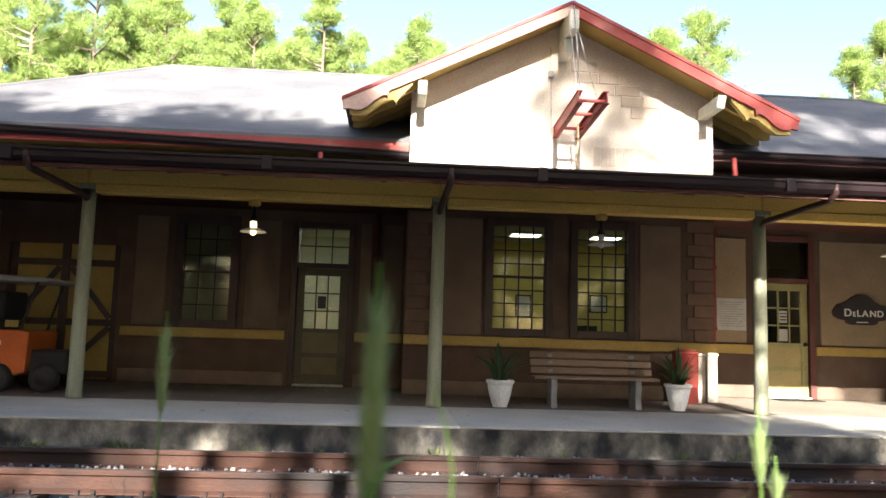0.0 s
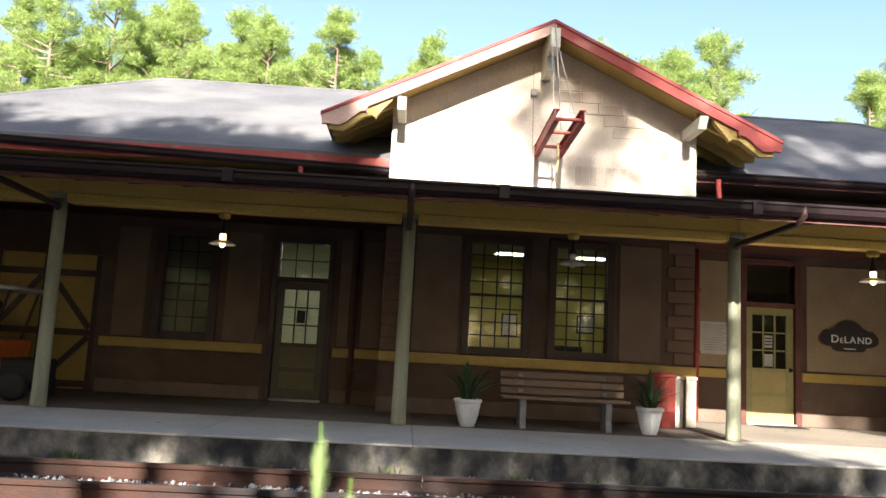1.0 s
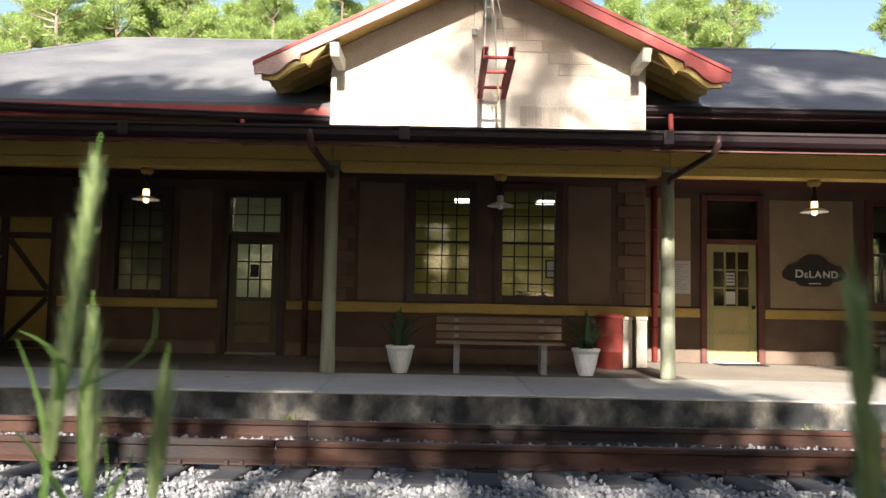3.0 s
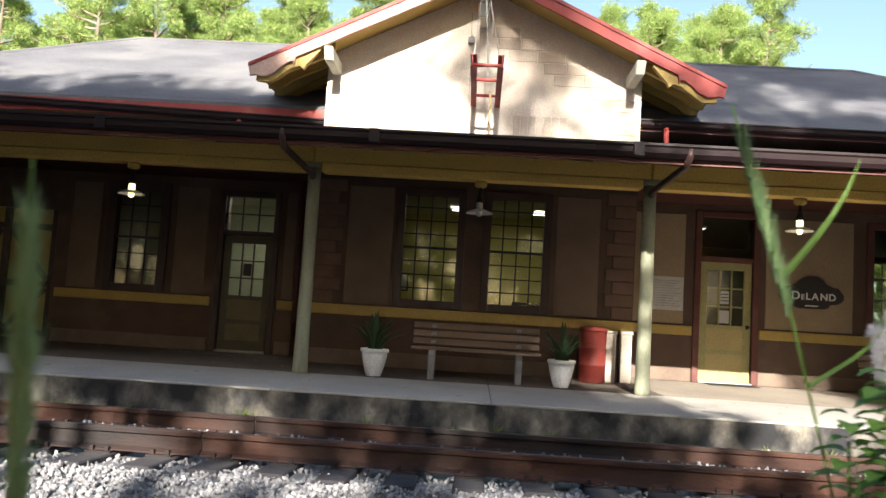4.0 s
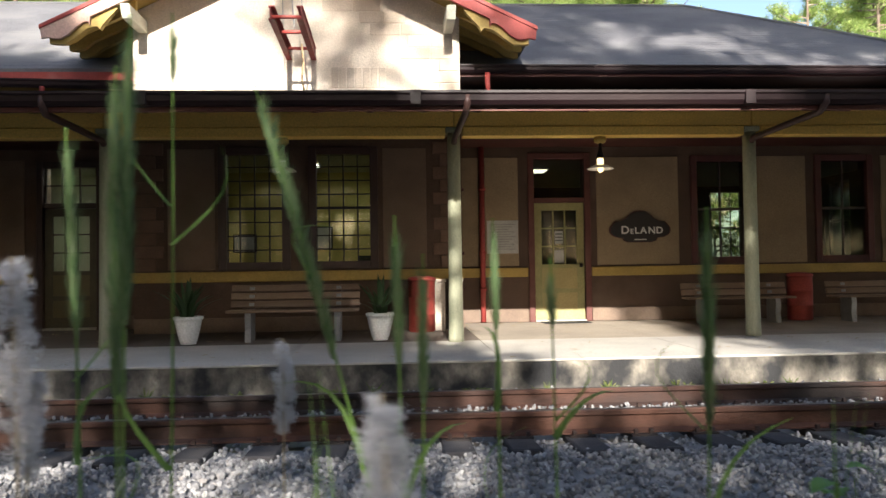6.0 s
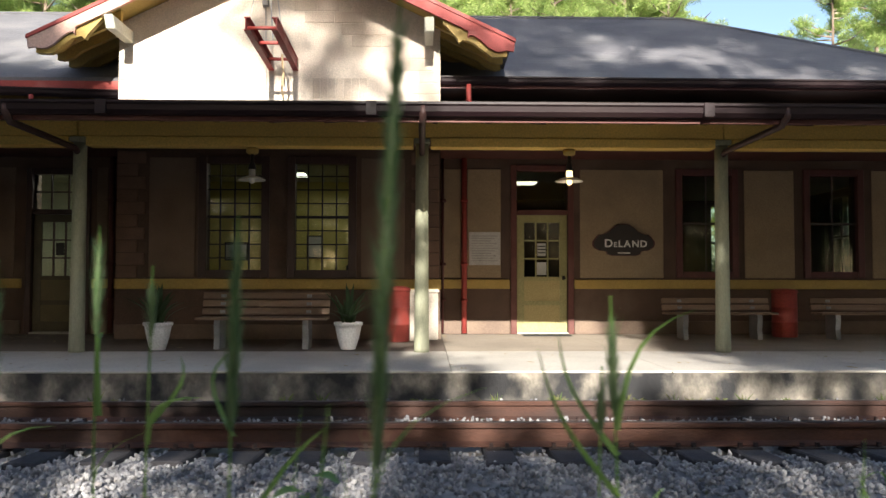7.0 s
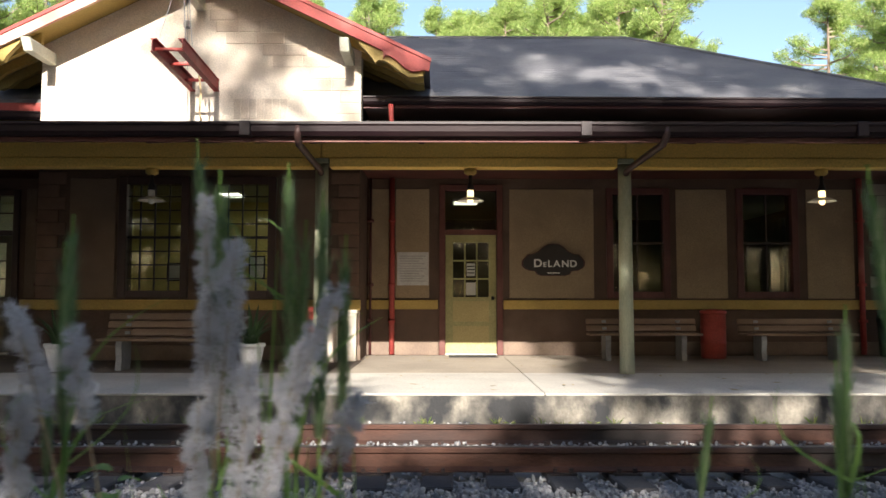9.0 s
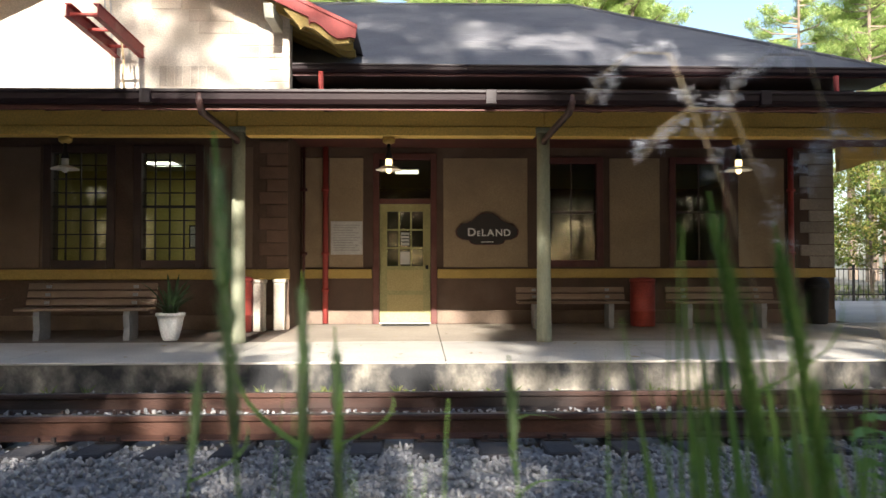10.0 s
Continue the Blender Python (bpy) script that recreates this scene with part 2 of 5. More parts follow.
NEEDLES = island_mat("pine_needles", [(0.16, 0.25, 0.07), (0.27, 0.39, 0.11), (0.36, 0.46, 0.15), (0.46, 0.50, 0.21)], 0.6, 0.45)
BROADLEAF = island_mat("broad_leaves", [(0.07, 0.12, 0.03), (0.13, 0.19, 0.04), (0.22, 0.24, 0.06), (0.30, 0.25, 0.07)], 0.7, 0.45)
# dark leaves for the unseen shading trees, so they throw little light back
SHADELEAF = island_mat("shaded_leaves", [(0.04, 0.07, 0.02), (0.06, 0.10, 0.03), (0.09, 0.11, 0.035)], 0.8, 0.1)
BLADE = island_mat("green_grass_blade", [(0.09, 0.19, 0.04), (0.13, 0.25, 0.055), (0.18, 0.29, 0.07), (0.23, 0.31, 0.10)], 0.55, 0.35)
SEED = island_mat("green_seed_head", [(0.25, 0.34, 0.13), (0.33, 0.42, 0.18), (0.42, 0.47, 0.24)], 0.8, 0.35)
PLUME = island_mat("silver_plume_hair", [(0.42, 0.42, 0.44), (0.58, 0.59, 0.62), (0.52, 0.50, 0.52), (0.68, 0.69, 0.72)], 0.9, 0.3)
# darker seed-head green for stems past x 3, their shade in the colour
SHADESPIKE = island_mat("shaded_leafy_spike", [(0.10, 0.17, 0.07), (0.15, 0.24, 0.10), (0.20, 0.28, 0.13), (0.26, 0.32, 0.18)], 0.75, 0.3)
BLINDCLOTH = island_mat("pale_blind_cloth", [(0.34, 0.31, 0.24), (0.34, 0.31, 0.24)], 0.9, 0.2)
DRY = island_mat("dry_stem", [(0.30, 0.24, 0.15), (0.38, 0.31, 0.20)], 0.9, 0.2)
TURF = island_mat("rough_turf", [(0.08, 0.13, 0.03), (0.13, 0.17, 0.05), (0.19, 0.18, 0.08)], 0.9, 0.3)


# ---- helpers ----
def box(bm, x0, x1, y0, y1, z0, z1, m=None):
    r = bmesh.ops.create_cube(bm, size=1)["verts"]
    for v in r:
        v.co = Vector(((x0 + x1) / 2 + v.co.x * (x1 - x0), (y0 + y1) / 2 + v.co.y * (y1 - y0), (z0 + z1) / 2 + v.co.z * (z1 - z0)))
        if m:
            v.co = m @ v.co
    return r


def bevel(bm, w, seg=1):
    bmesh.ops.bevel(bm, geom=bm.edges[:], offset=w, segments=seg, affect="EDGES", profile=0.6)


def obj(name, bm, material, parent=None, label="", smooth=False):
    me = bpy.data.meshes.new(name)
    bm.to_mesh(me)
    bm.free()
    me.materials.append(material)
    if smooth:
        me.polygons.foreach_set("use_smooth", [True] * len(me.polygons))
    ob = new(name, me)
    if parent:
        ob.parent = parent
    if label:
        tagged(ob, label)
    return ob


def part(name, bm, material, parent, label="", smooth=False):
    return obj(name, bm, material, parent, label, smooth)


def boxpart(name, b, material, parent, label="", bev=0.0):
    bm = bmesh.new()
    box(bm, *b)
    if bev:
        bevel(bm, bev)
    return obj(name, bm, material, parent, label)


def thing(name, label, category, group="", at=(0, 0, 0)):
    e = new(name)
    e.location = at
    e.empty_display_size = 0.1
    return tagged(e, label, category, group)


def structure(ob, label, category):
    return tagged(ob, label, category, kind="structure")


def lathe(bm, rings, n=16, cx=0.0, cy=0.0, cap=True):
    """Rings of (radius, z) turned round a vertical axis."""
    vs = [[bm.verts.new((cx + r * math.cos(2 * math.pi * i / n), cy + r * math.sin(2 * math.pi * i / n), z)) for i in range(n)] for r, z in rings]
    for a, b in zip(vs, vs[1:]):
        for i in range(n):
            bm.faces.new((a[i], a[(i + 1) % n], b[(i + 1) % n], b[i]))
    if cap:
        bm.faces.new(vs[0][::-1])
        bm.faces.new(vs[-1])


def tube(bm, pts, radii, n=6):
    """A tapered tube along points."""
    rows = []
    for i, p in enumerate(pts):
        p = Vector(p)
        a, b = Vector(pts[max(i - 1, 0)]), Vector(pts[min(i + 1, len(pts) - 1)])
        d = (b - a).normalized()
        u = d.orthogonal().normalized() if not rows else (u - d * u.dot(d)).normalized()
        w = d.cross(u)
        r = radii[i] if isinstance(radii, (list, tuple)) else radii
        rows.append([bm.verts.new(p + (u * math.cos(2 * math.pi * k / n) + w * math.sin(2 * math.pi * k / n)) * r) for k in range(n)])
    for a, b in zip(rows, rows[1:]):
        for k in range(n):
            bm.faces.new((a[k], a[(k + 1) % n], b[(k + 1) % n], b[k]))
    bm.faces.new(rows[0][::-1])
    bm.faces.new(rows[-1])


def prism(bm, outline, y0, y1):
    """An outline in x and z, given a thickness along y."""
    f = [bm.verts.new((x, y0, z)) for x, z in outline]
    b = [bm.verts.new((x, y1, z)) for x, z in outline]
    n = len(f)
    bm.faces.new(f)
    bm.faces.new(b[::-1])
    for i in range(n):
        bm.faces.new((f[(i + 1) % n], f[i], b[i], b[(i + 1) % n]))


def wall_with_holes(bm, x0, x1, y0, y1, z0, z1, holes):
    """A wall along x with rectangular openings (xa, xb, za, zb)."""
    xs = sorted({x0, x1, *[h[0] for h in holes], *[h[1] for h in holes]})
    zs = sorted({z0, z1, *[min(max(q, z0), z1) for h in holes for q in h[2:]]})
    solid = {(i, j) for i in range(len(xs) - 1) for j in range(len(zs) - 1)
             if not any(h[0] <= xs[i] + 1e-6 and h[1] >= xs[i + 1] - 1e-6 and h[2] <= zs[j] + 1e-6 and h[3] >= zs[j + 1] - 1e-6 for h in holes)}
    made = {}

    def vert(i, j, y):
        if (i, j, y) not in made:
            made[i, j, y] = bm.verts.new((xs[i], y, zs[j]))
        return made[i, j, y]
    for i, j in solid:
        bm.faces.new((vert(i, j, y0), vert(i + 1, j, y0), vert(i + 1, j + 1, y0), vert(i, j + 1, y0)))
        bm.faces.new((vert(i, j + 1, y1), vert(i + 1, j + 1, y1), vert(i + 1, j, y1), vert(i, j, y1)))
        for di, dj, a, b in ((-1, 0, (i, j + 1), (i, j)), (1, 0, (i + 1, j), (i + 1, j + 1)), (0, -1, (i, j), (i + 1, j)), (0, 1, (i + 1, j + 1), (i, j + 1))):
            if (i + di, j + dj) not in solid:
                bm.faces.new((vert(*b, y0), vert(*a, y0), vert(*a, y1), vert(*b, y1)))
    bmesh.ops.recalc_face_normals(bm, faces=bm.faces[:])


FL = 0.51          # platform level
WY, BY = 14.68, 13.45   # front walls of the wings and of the bay
AX = 2.84          # middle of the gable

# ---- ground ----
bm = bmesh.new()
gx = [-400, -60, -30, -15, 0, 15, 30, 60, 400]
gy = [-300, -60, -20, -3, 1, 3.4, 4.3, 5.5, 9.2, 10.5, 22, 40, 120, 900]
gz = [0, 0, 0, 0, 0, 0, 0.05, 0.14, 0.14, 0.42, 0.46, 0.46, 0.46, 0.46]
rows = [[bm.verts.new((x, y, z)) for x in gx] for y, z in zip(gy, gz)]
for a, b in zip(rows, rows[1:]):
    for i in range(len(gx) - 1):
        bm.faces.new((a[i], a[i + 1], b[i + 1], b[i]))
structure(obj("ground", bm, DIRT), "gravelly soil with sparse weeds round the railway", "ground")

# ---- platform ----
platform = structure(thing("platform", "", ""), "low concrete station platform with a stained dark edge wall", "platform")
PE = 8.85
bm = bmesh.new()
wall_with_holes(bm, -40, 40, PE + 0.004, PE + 0.5, 0.0, FL - 0.026, [])
part("edge_wall", bm, STAINED, platform, "dark stained concrete platform wall")
x = -40.0
while x < 40:
    # floor behind the posts: shade-dark left of x 5.5, sun-pale beyond
    for y0, y1, mt in ((PE, 11.2, CONCRETE), (11.212, 14.6, PORCHFLOOR if x < 5.5 else SUNFLOOR)):
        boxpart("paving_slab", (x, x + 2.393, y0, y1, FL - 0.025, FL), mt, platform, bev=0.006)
    x += 2.4
boxpart("rear_paving", (15.6, 40, 14.615, 24, FL - 0.09, FL - 0.004), CONCRETE, platform)

# ---- main walls ----
building = structure(thing("station_building", "", ""), "old stucco railway station with hipped roof and front gable", "station")


def long_wall(name, x0, x1, y, holes, z1, parent, thick=0.3):
    bm = bmesh.new()
    wall_with_holes(bm, x0, x1, y, y + thick, FL - 0.02, z1, holes)
    return part(name, bm, BROWN, parent, "brown stucco wall with openings")


R_HOLES = [(6.97, 7.90, FL, 3.60), (9.98, 10.95, 1.62, 3.44), (12.34, 13.28, 1.62, 3.44)]
L_HOLES = [(-1.76, -0.84, FL, 3.42), (-3.85, -2.95, 1.62, 3.42), (-6.9, -4.95, FL, 2.95)]
B_HOLES = [(1.66, 2.62, 1.62, 3.44), (3.12, 4.06, 1.62, 3.44)]
long_wall("wall_wing_right", 5.55, 15.3, WY, R_HOLES, 4.8, building)
long_wall("wall_wing_left", -10.0, 0.2, WY, L_HOLES, 4.8, building)
long_wall("wall_bay", 0.2, 5.55, BY, B_HOLES, 4.3, building)
REAR_HOLES = [(12.95, 13.85, 1.5, 3.5)]
long_wall("wall_rear", -10.0, 15.3, 21.3, REAR_HOLES, 4.8, building)
boxpart("wall_end_left", (-10.0, -9.7, WY + 0.302, 21.298, FL - 0.02, 4.8), BROWN, building)
bm = bmesh.new()
wall_with_holes(bm, -21.298, -WY - 0.302, 15.0, 15.3, FL - 0.02, 4.8, [(-19.3, -18.2, 1.6, 3.45)])
bmesh.ops.rotate(bm, verts=bm.verts[:], matrix=Matrix(((0, 1, 0), (-1, 0, 0), (0, 0, 1))))
part("wall_end_right", bm, BROWN, building)
# unseen wall added beyond the left wing to keep side light off the porch
boxpart("wall_light_block", (-10.6, -10.3, 9.4, 21.298, 0.42, 3.69), BROWN, building)
for nm, a, b in (("bay_cheek_left", 0.2, 0.5), ("bay_cheek_right", 5.25, 5.55)):
    boxpart(nm, (a, b, BY + 0.302, WY + 0.3, FL - 0.02, 4.3), BROWN, building)
# gable wall above the canopy
bm = bmesh.new()
prism(bm, [(0.2, 4.302), (5.55, 4.302), (5.55, 5.77), (AX, 7.045), (0.2, 5.76)], BY, BY + 0.3)
gable = part("gable_wall", bm, STUCCO, building, "sunlit cream stucco gable wall with worn blocks")


def block(name, x0, x1, z0, z1, y, mt, parent, proud=0.012):
    bm = bmesh.new()
    box(bm, x0, x1, y - proud, y + 0.02, z0, z1)
    bevel(bm, 0.006)
    return part(name, bm, mt, parent)


# stepped blocks under the gable's right slope, and corner blocks
for r in range(8):
    z0 = 5.0 + r * 0.2
    xe = AX + (6.72 - z0 - 0.2) / 0.507
    xe = min(xe, 5.54)
    if xe - 0.5 > AX + 0.05:
        cuts = [xe - 0.98 + (0.22 if r % 2 else 0), xe - 0.47 + (0.1 if r % 2 else 0), xe]
        for a, b in zip(cuts, cuts[1:]):
            if a > AX:
                block("gable_block", a, b - 0.012, z0, z0 + 0.188, BY, PALEBLOCK, gable)
for r in range(3):
    w = 0.5 if r % 2 else 0.34
    block("gable_block", 5.54 - w, 5.54, 4.4 + r * 0.2, 4.588 + r * 0.2, BY, PALEBLOCK, gable)
    block("gable_block", 0.21, 0.21 + w, 4.4 + r * 0.2, 4.588 + r * 0.2, BY, PALEBLOCK, gable)
# flat-arch row of narrow voussoirs
for i in range(7):
    block("voussoir", 3.42 + i * 0.13, 3.535 + i * 0.13, 4.52, 4.86, BY, PALEBLOCK, gable, 0.006)

# ---- stucco panels, pilaster blocks, band ----
BAND = (1.33, 1.50)


def panel(x0, x1, y, z0=1.53, z1=3.51, mt=PANEL):
    boxpart("stucco_panel", (x0, x1, y - 0.018, y + 0.01, z0, z1), mt, building, bev=0.006)


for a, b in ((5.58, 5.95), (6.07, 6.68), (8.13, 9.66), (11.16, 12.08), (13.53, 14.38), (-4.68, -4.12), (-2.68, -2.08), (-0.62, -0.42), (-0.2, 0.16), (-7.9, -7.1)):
    panel(a, b, WY, mt=PANEL if a > 0 else SHADEPANEL)
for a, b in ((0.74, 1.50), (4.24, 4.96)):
    panel(a, b, BY, mt=SHADEPANEL)
for r in range(10):
    z0 = 1.52 + r * 0.21
    w = 0.46 if r % 2 else 0.34
    block("quoin_block", 5.53 - w, 5.535, z0, z0 + 0.198, BY, QUOIN, building, 0.03)
    block("quoin_block", 0.215, 0.215 + w, z0, z0 + 0.198, BY, QUOIN, building, 0.03)
    w = 0.62 if r % 2 else 0.46
    block("quoin_block", 15.29 - w, 15.295, z0, z0 + 0.198, WY, GREYBLOCK, building, 0.03)
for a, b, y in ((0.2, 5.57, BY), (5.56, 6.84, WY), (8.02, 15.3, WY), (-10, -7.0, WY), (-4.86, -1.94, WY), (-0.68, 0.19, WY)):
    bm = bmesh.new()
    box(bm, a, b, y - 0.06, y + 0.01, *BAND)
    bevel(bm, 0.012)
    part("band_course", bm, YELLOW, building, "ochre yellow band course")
# low plinth, its tan paled to hold the sunlight on the wall's foot
for a, b, y in ((0.2, 5.57, BY), (5.57, 6.84, WY), (8.02, 15.3, WY), (-4.86, -1.94, WY), (-0.68, 0.19, WY)):
    boxpart("plinth", (a, b, y - 0.035, y + 0.01, FL, FL + 0.24), SUNPLINTH, building, bev=0.008)
# red corner and drain pipes
for x, y, z1 in ((6.01, WY - 0.07, 3.7), (-0.33, WY - 0.07, 3.7), (14.47, WY - 0.08, 3.7), (5.62, WY - 0.05, 3.7)):
    bm = bmesh.new()
    tube(bm, [(x, y, FL + 0.02), (x, y, z1)], 0.05 if x != 5.62 else 0.025, 10)
    for z in (1.1, 1.75, 2.9):
        box(bm, x - 0.06, x + 0.06, y - 0.055, y + 0.05, z, z + 0.05)
    pipe = tagged(obj("drain_pipe", bm, REDPAINT if x > 5.8 else DARKRED, None, "", True), "painted red drain pipe strapped to the stucco wall", "pipe", "drain pipes")


# ---- windows and doors ----
def sash_window(name, x0, x1, z0, z1, y, cols, rows_, label, frame_mat, bar_mat, fw=0.10):
    """A sash window set in its wall: frame, sill, meeting rail, glazing bars, panes."""
    w = structure(thing(name, "", ""), label, "window")
    for nm, b in (("jamb", (x0 - fw, x0 + 0.03, y - 0.05, y + 0.12, z0 - fw, z1 + fw)), ("jamb", (x1 - 0.03, x1 + fw, y - 0.05, y + 0.12, z0 - fw, z1 + fw)),
                  ("head", (x0 + 0.031, x1 - 0.031, y - 0.045, y + 0.12, z1 - 0.03, z1 + fw)), ("sill", (x0 + 0.031, x1 - 0.031, y - 0.045, y + 0.12, z0 - fw, z0 + 0.03))):
        boxpart("window_" + nm, b, frame_mat, w, bev=0.008)
    zm = (z0 + z1) / 2
    boxpart("meeting_rail", (x0 + 0.031, x1 - 0.031, y + 0.01, y + 0.06, zm - 0.022, zm + 0.022), bar_mat, w, bev=0.005)
    for i in range(1, cols):
        x = x0 + (x1 - x0) * i / cols
        boxpart("glazing_bar", (x - 0.011, x + 0.011, y + 0.022, y + 0.05, z0 + 0.031, z1 - 0.031), bar_mat, w)
    for j in range(1, rows_):
        z = z0 + (z1 - z0) * j / rows_
        if abs(z - zm) > 0.05:
            boxpart("glazing_bar", (x0 + 0.031, x1 - 0.031, y + 0.025, y + 0.047, z - 0.010, z + 0.010), bar_mat, w)
    for za, zb in ((z0, zm), (zm, z1)):
        p = boxpart("pane", (x0 + 0.01, x1 - 0.01, y + 0.052, y + 0.057, za + 0.01, zb - 0.01), GLASS, w)
        p.visible_shadow = False
    return w


sash_window("window_1", 1.66, 2.62, 1.62, 3.44, BY, 4, 8, "tall dark-framed barred sash window of the bay, lit room behind", DARKWOOD, IRON)
sash_window("window_2", 3.12, 4.06, 1.62, 3.44, BY, 4, 8, "tall dark-framed barred sash window of the bay, lit room behind", DARKWOOD, IRON)
sash_window("window_3", 9.98, 10.95, 1.62, 3.44, WY, 2, 2, "dark brown sash window beside the name board", DARKRED, DARKWOOD, 0.09)
sash_window("window_4", 12.34, 13.28, 1.62, 3.44, WY, 2, 2, "dark brown sash window above the benches", DARKRED, DARKWOOD, 0.09)
sash_window("window_5", -3.85, -2.95, 1.62, 3.42, WY, 3, 6, "shaded dark sash window with pale panes", DARKWOOD, DARKWOOD, 0.14)
w7 = structure(thing("window_7", "", ""), "tall sash window in the building's end wall", "window")
for b in ((15.1, 15.16, 18.2, 18.26, 1.6, 3.45), (15.1, 15.16, 19.24, 19.3, 1.6, 3.45), (15.1, 15.16, 18.261, 19.239, 2.5, 2.55), (15.1, 15.15, 18.74, 18.76, 1.6, 2.499), (15.1, 15.15, 18.74, 18.76, 2.551, 3.45)):
    boxpart("sash_bar", b, DARKWOOD, w7)
boxpart("pane", (15.17, 15.175, 18.2, 19.3, 1.6, 3.45), GLASS, w7).visible_shadow = False
sash_window("window_6", 12.95, 13.85, 1.5, 3.5, 21.45, 3, 4, "rear sash window open to green daylight", DARKWOOD, DARKWOOD, 0.06)


def glazed_door(name, x0, x1, z1, ztop, y, leaf_mat, panel_mat, frame_mat, bar_mat, label, tcols, trows, handle=True):
    """A door with nine panes over two panels, and its transom light above."""
    d = structure(thing(name, "", ""), label, "door")
    fw = 0.11
    for nm, b in (("door_jamb", (x0 - fw, x0, y - 0.05, y + 0.14, FL, ztop + fw)), ("door_jamb", (x1, x1 + fw, y - 0.05, y + 0.14, FL, ztop + fw)),
                  ("door_head", (x0 + 0.001, x1 - 0.001, y - 0.045, y + 0.14, ztop, ztop + fw)), ("transom_rail", (x0 + 0.001, x1 - 0.001, y - 0.03, y + 0.14, z1, z1 + 0.09)),
                  ("threshold", (x0 + 0.001, x1 - 0.001, y - 0.1, y + 0.14, FL, FL + 0.035))):
        boxpart(nm, b, frame_mat if nm != "threshold" else CONCRETE, d, bev=0.008)
    leaf = bmesh.new()
    gx0, gx1, gz0, gz1 = x0 + 0.14, x1 - 0.14, FL + 1.04, z1 - 0.14
    yy = y + 0.03
    wall_with_holes(leaf, x0 + 0.006, x1 - 0.006, yy, yy + 0.045, FL + 0.04, z1 - 0.005,
                    [(gx0, gx1, gz0, gz1), (gx0, gx1, FL + 0.60, FL + 0.97), (gx0, gx1, FL + 0.22, FL + 0.52)])
    leaf = part("door_leaf", leaf, leaf_mat, d)
    for za, zb in ((FL + 0.60, FL + 0.97), (FL + 0.22, FL + 0.52)):
        boxpart("door_panel", (gx0, gx1, yy + 0.014, yy + 0.035, za, zb), panel_mat, leaf)
    for i in (1, 2):
        x = gx0 + (gx1 - gx0) * i / 3
        boxpart("glazing_bar", (x - 0.013, x + 0.013, yy + 0.004, yy + 0.04, gz0, gz1), bar_mat, leaf)
        z = gz0 + (gz1 - gz0) * i / 3
        boxpart("glazing_bar", (gx0, gx1, yy + 0.007, yy + 0.037, z - 0.013, z + 0.013), bar_mat, leaf)
    p = boxpart("pane", (gx0, gx1, yy + 0.041, yy + 0.044, gz0, gz1), GLASS, leaf)
    p.visible_shadow = False
    # small notices stuck in the panes
    pw, ph = (gx1 - gx0) / 3, (gz1 - gz0) / 3
    boxpart("notice", (gx0 + pw * 1.15, gx0 + pw * 1.85, yy + 0.0375, yy + 0.0405, gz0 + ph * 1.15, gz0 + ph * 1.85), PAPER if handle else IRON, leaf, "small notice behind the glass")
    if handle:
        boxpart("notice", (gx0 + pw * 1.1, gx0 + pw * 1.9, yy + 0.0375, yy + 0.0405, gz0 + ph * 0.1, gz0 + ph * 0.8), PAPER, leaf, "small notice behind the glass")
        for k in range(3):
            boxpart("print_bar", (gx0 + pw * 1.2, gx0 + pw * 1.8, yy + 0.035, yy + 0.037, gz0 + ph * (1.3 + k * 0.18), gz0 + ph * (1.36 + k * 0.18)), IRON, leaf)
        bm = bmesh.new()
        tube(bm, [(x1 - 0.07, yy + 0.01, FL + 1.02), (x1 - 0.07, yy - 0.03, FL + 1.02), (x1 - 0.07, yy - 0.06, FL + 1.02)], [0.012, 0.014, 0.03], 10)
        box(bm, x1 - 0.095, x1 - 0.045, yy - 0.006, yy + 0.004, FL + 0.985, FL + 1.055)
        part("door_handle", bm, IRON, leaf, "dark iron door knob and plate", True)
    # transom light
    for i in range(1, tcols):
        x = x0 + (x1 - x0) * i / tcols
        boxpart("glazing_bar", (x - 0.012, x + 0.012, yy, yy + 0.035, z1 + 0.091, ztop - 0.001), bar_mat, d)
    for j in range(1, trows):
        z = z1 + 0.09 + (ztop - z1 - 0.09) * j / trows
        boxpart("glazing_bar", (x0 + 0.001, x1 - 0.001, yy + 0.003, yy + 0.032, z - 0.012, z + 0.012), bar_mat, d)
    p = boxpart("pane", (x0 + 0.002, x1 - 0.002, yy + 0.036, yy + 0.040, z1 + 0.091, ztop - 0.002), GLASS, d)
    p.visible_shadow = False
    return d


glazed_door("door_1", 6.97, 7.90, 2.68, 3.48, WY, DOORGREEN, DOORPANEL, DIMRED, DOORGREEN, "closed yellow-green panelled door with nine panes under a transom", 1, 1)
glazed_door("door_2", -1.76, -0.84, 2.66, 3.38, WY, SHADEDOOR, SHADEDOORPANEL, DARKWOOD, DARKWOOD, "closed shaded door with nine lit panes under a transom", 3, 2, False)

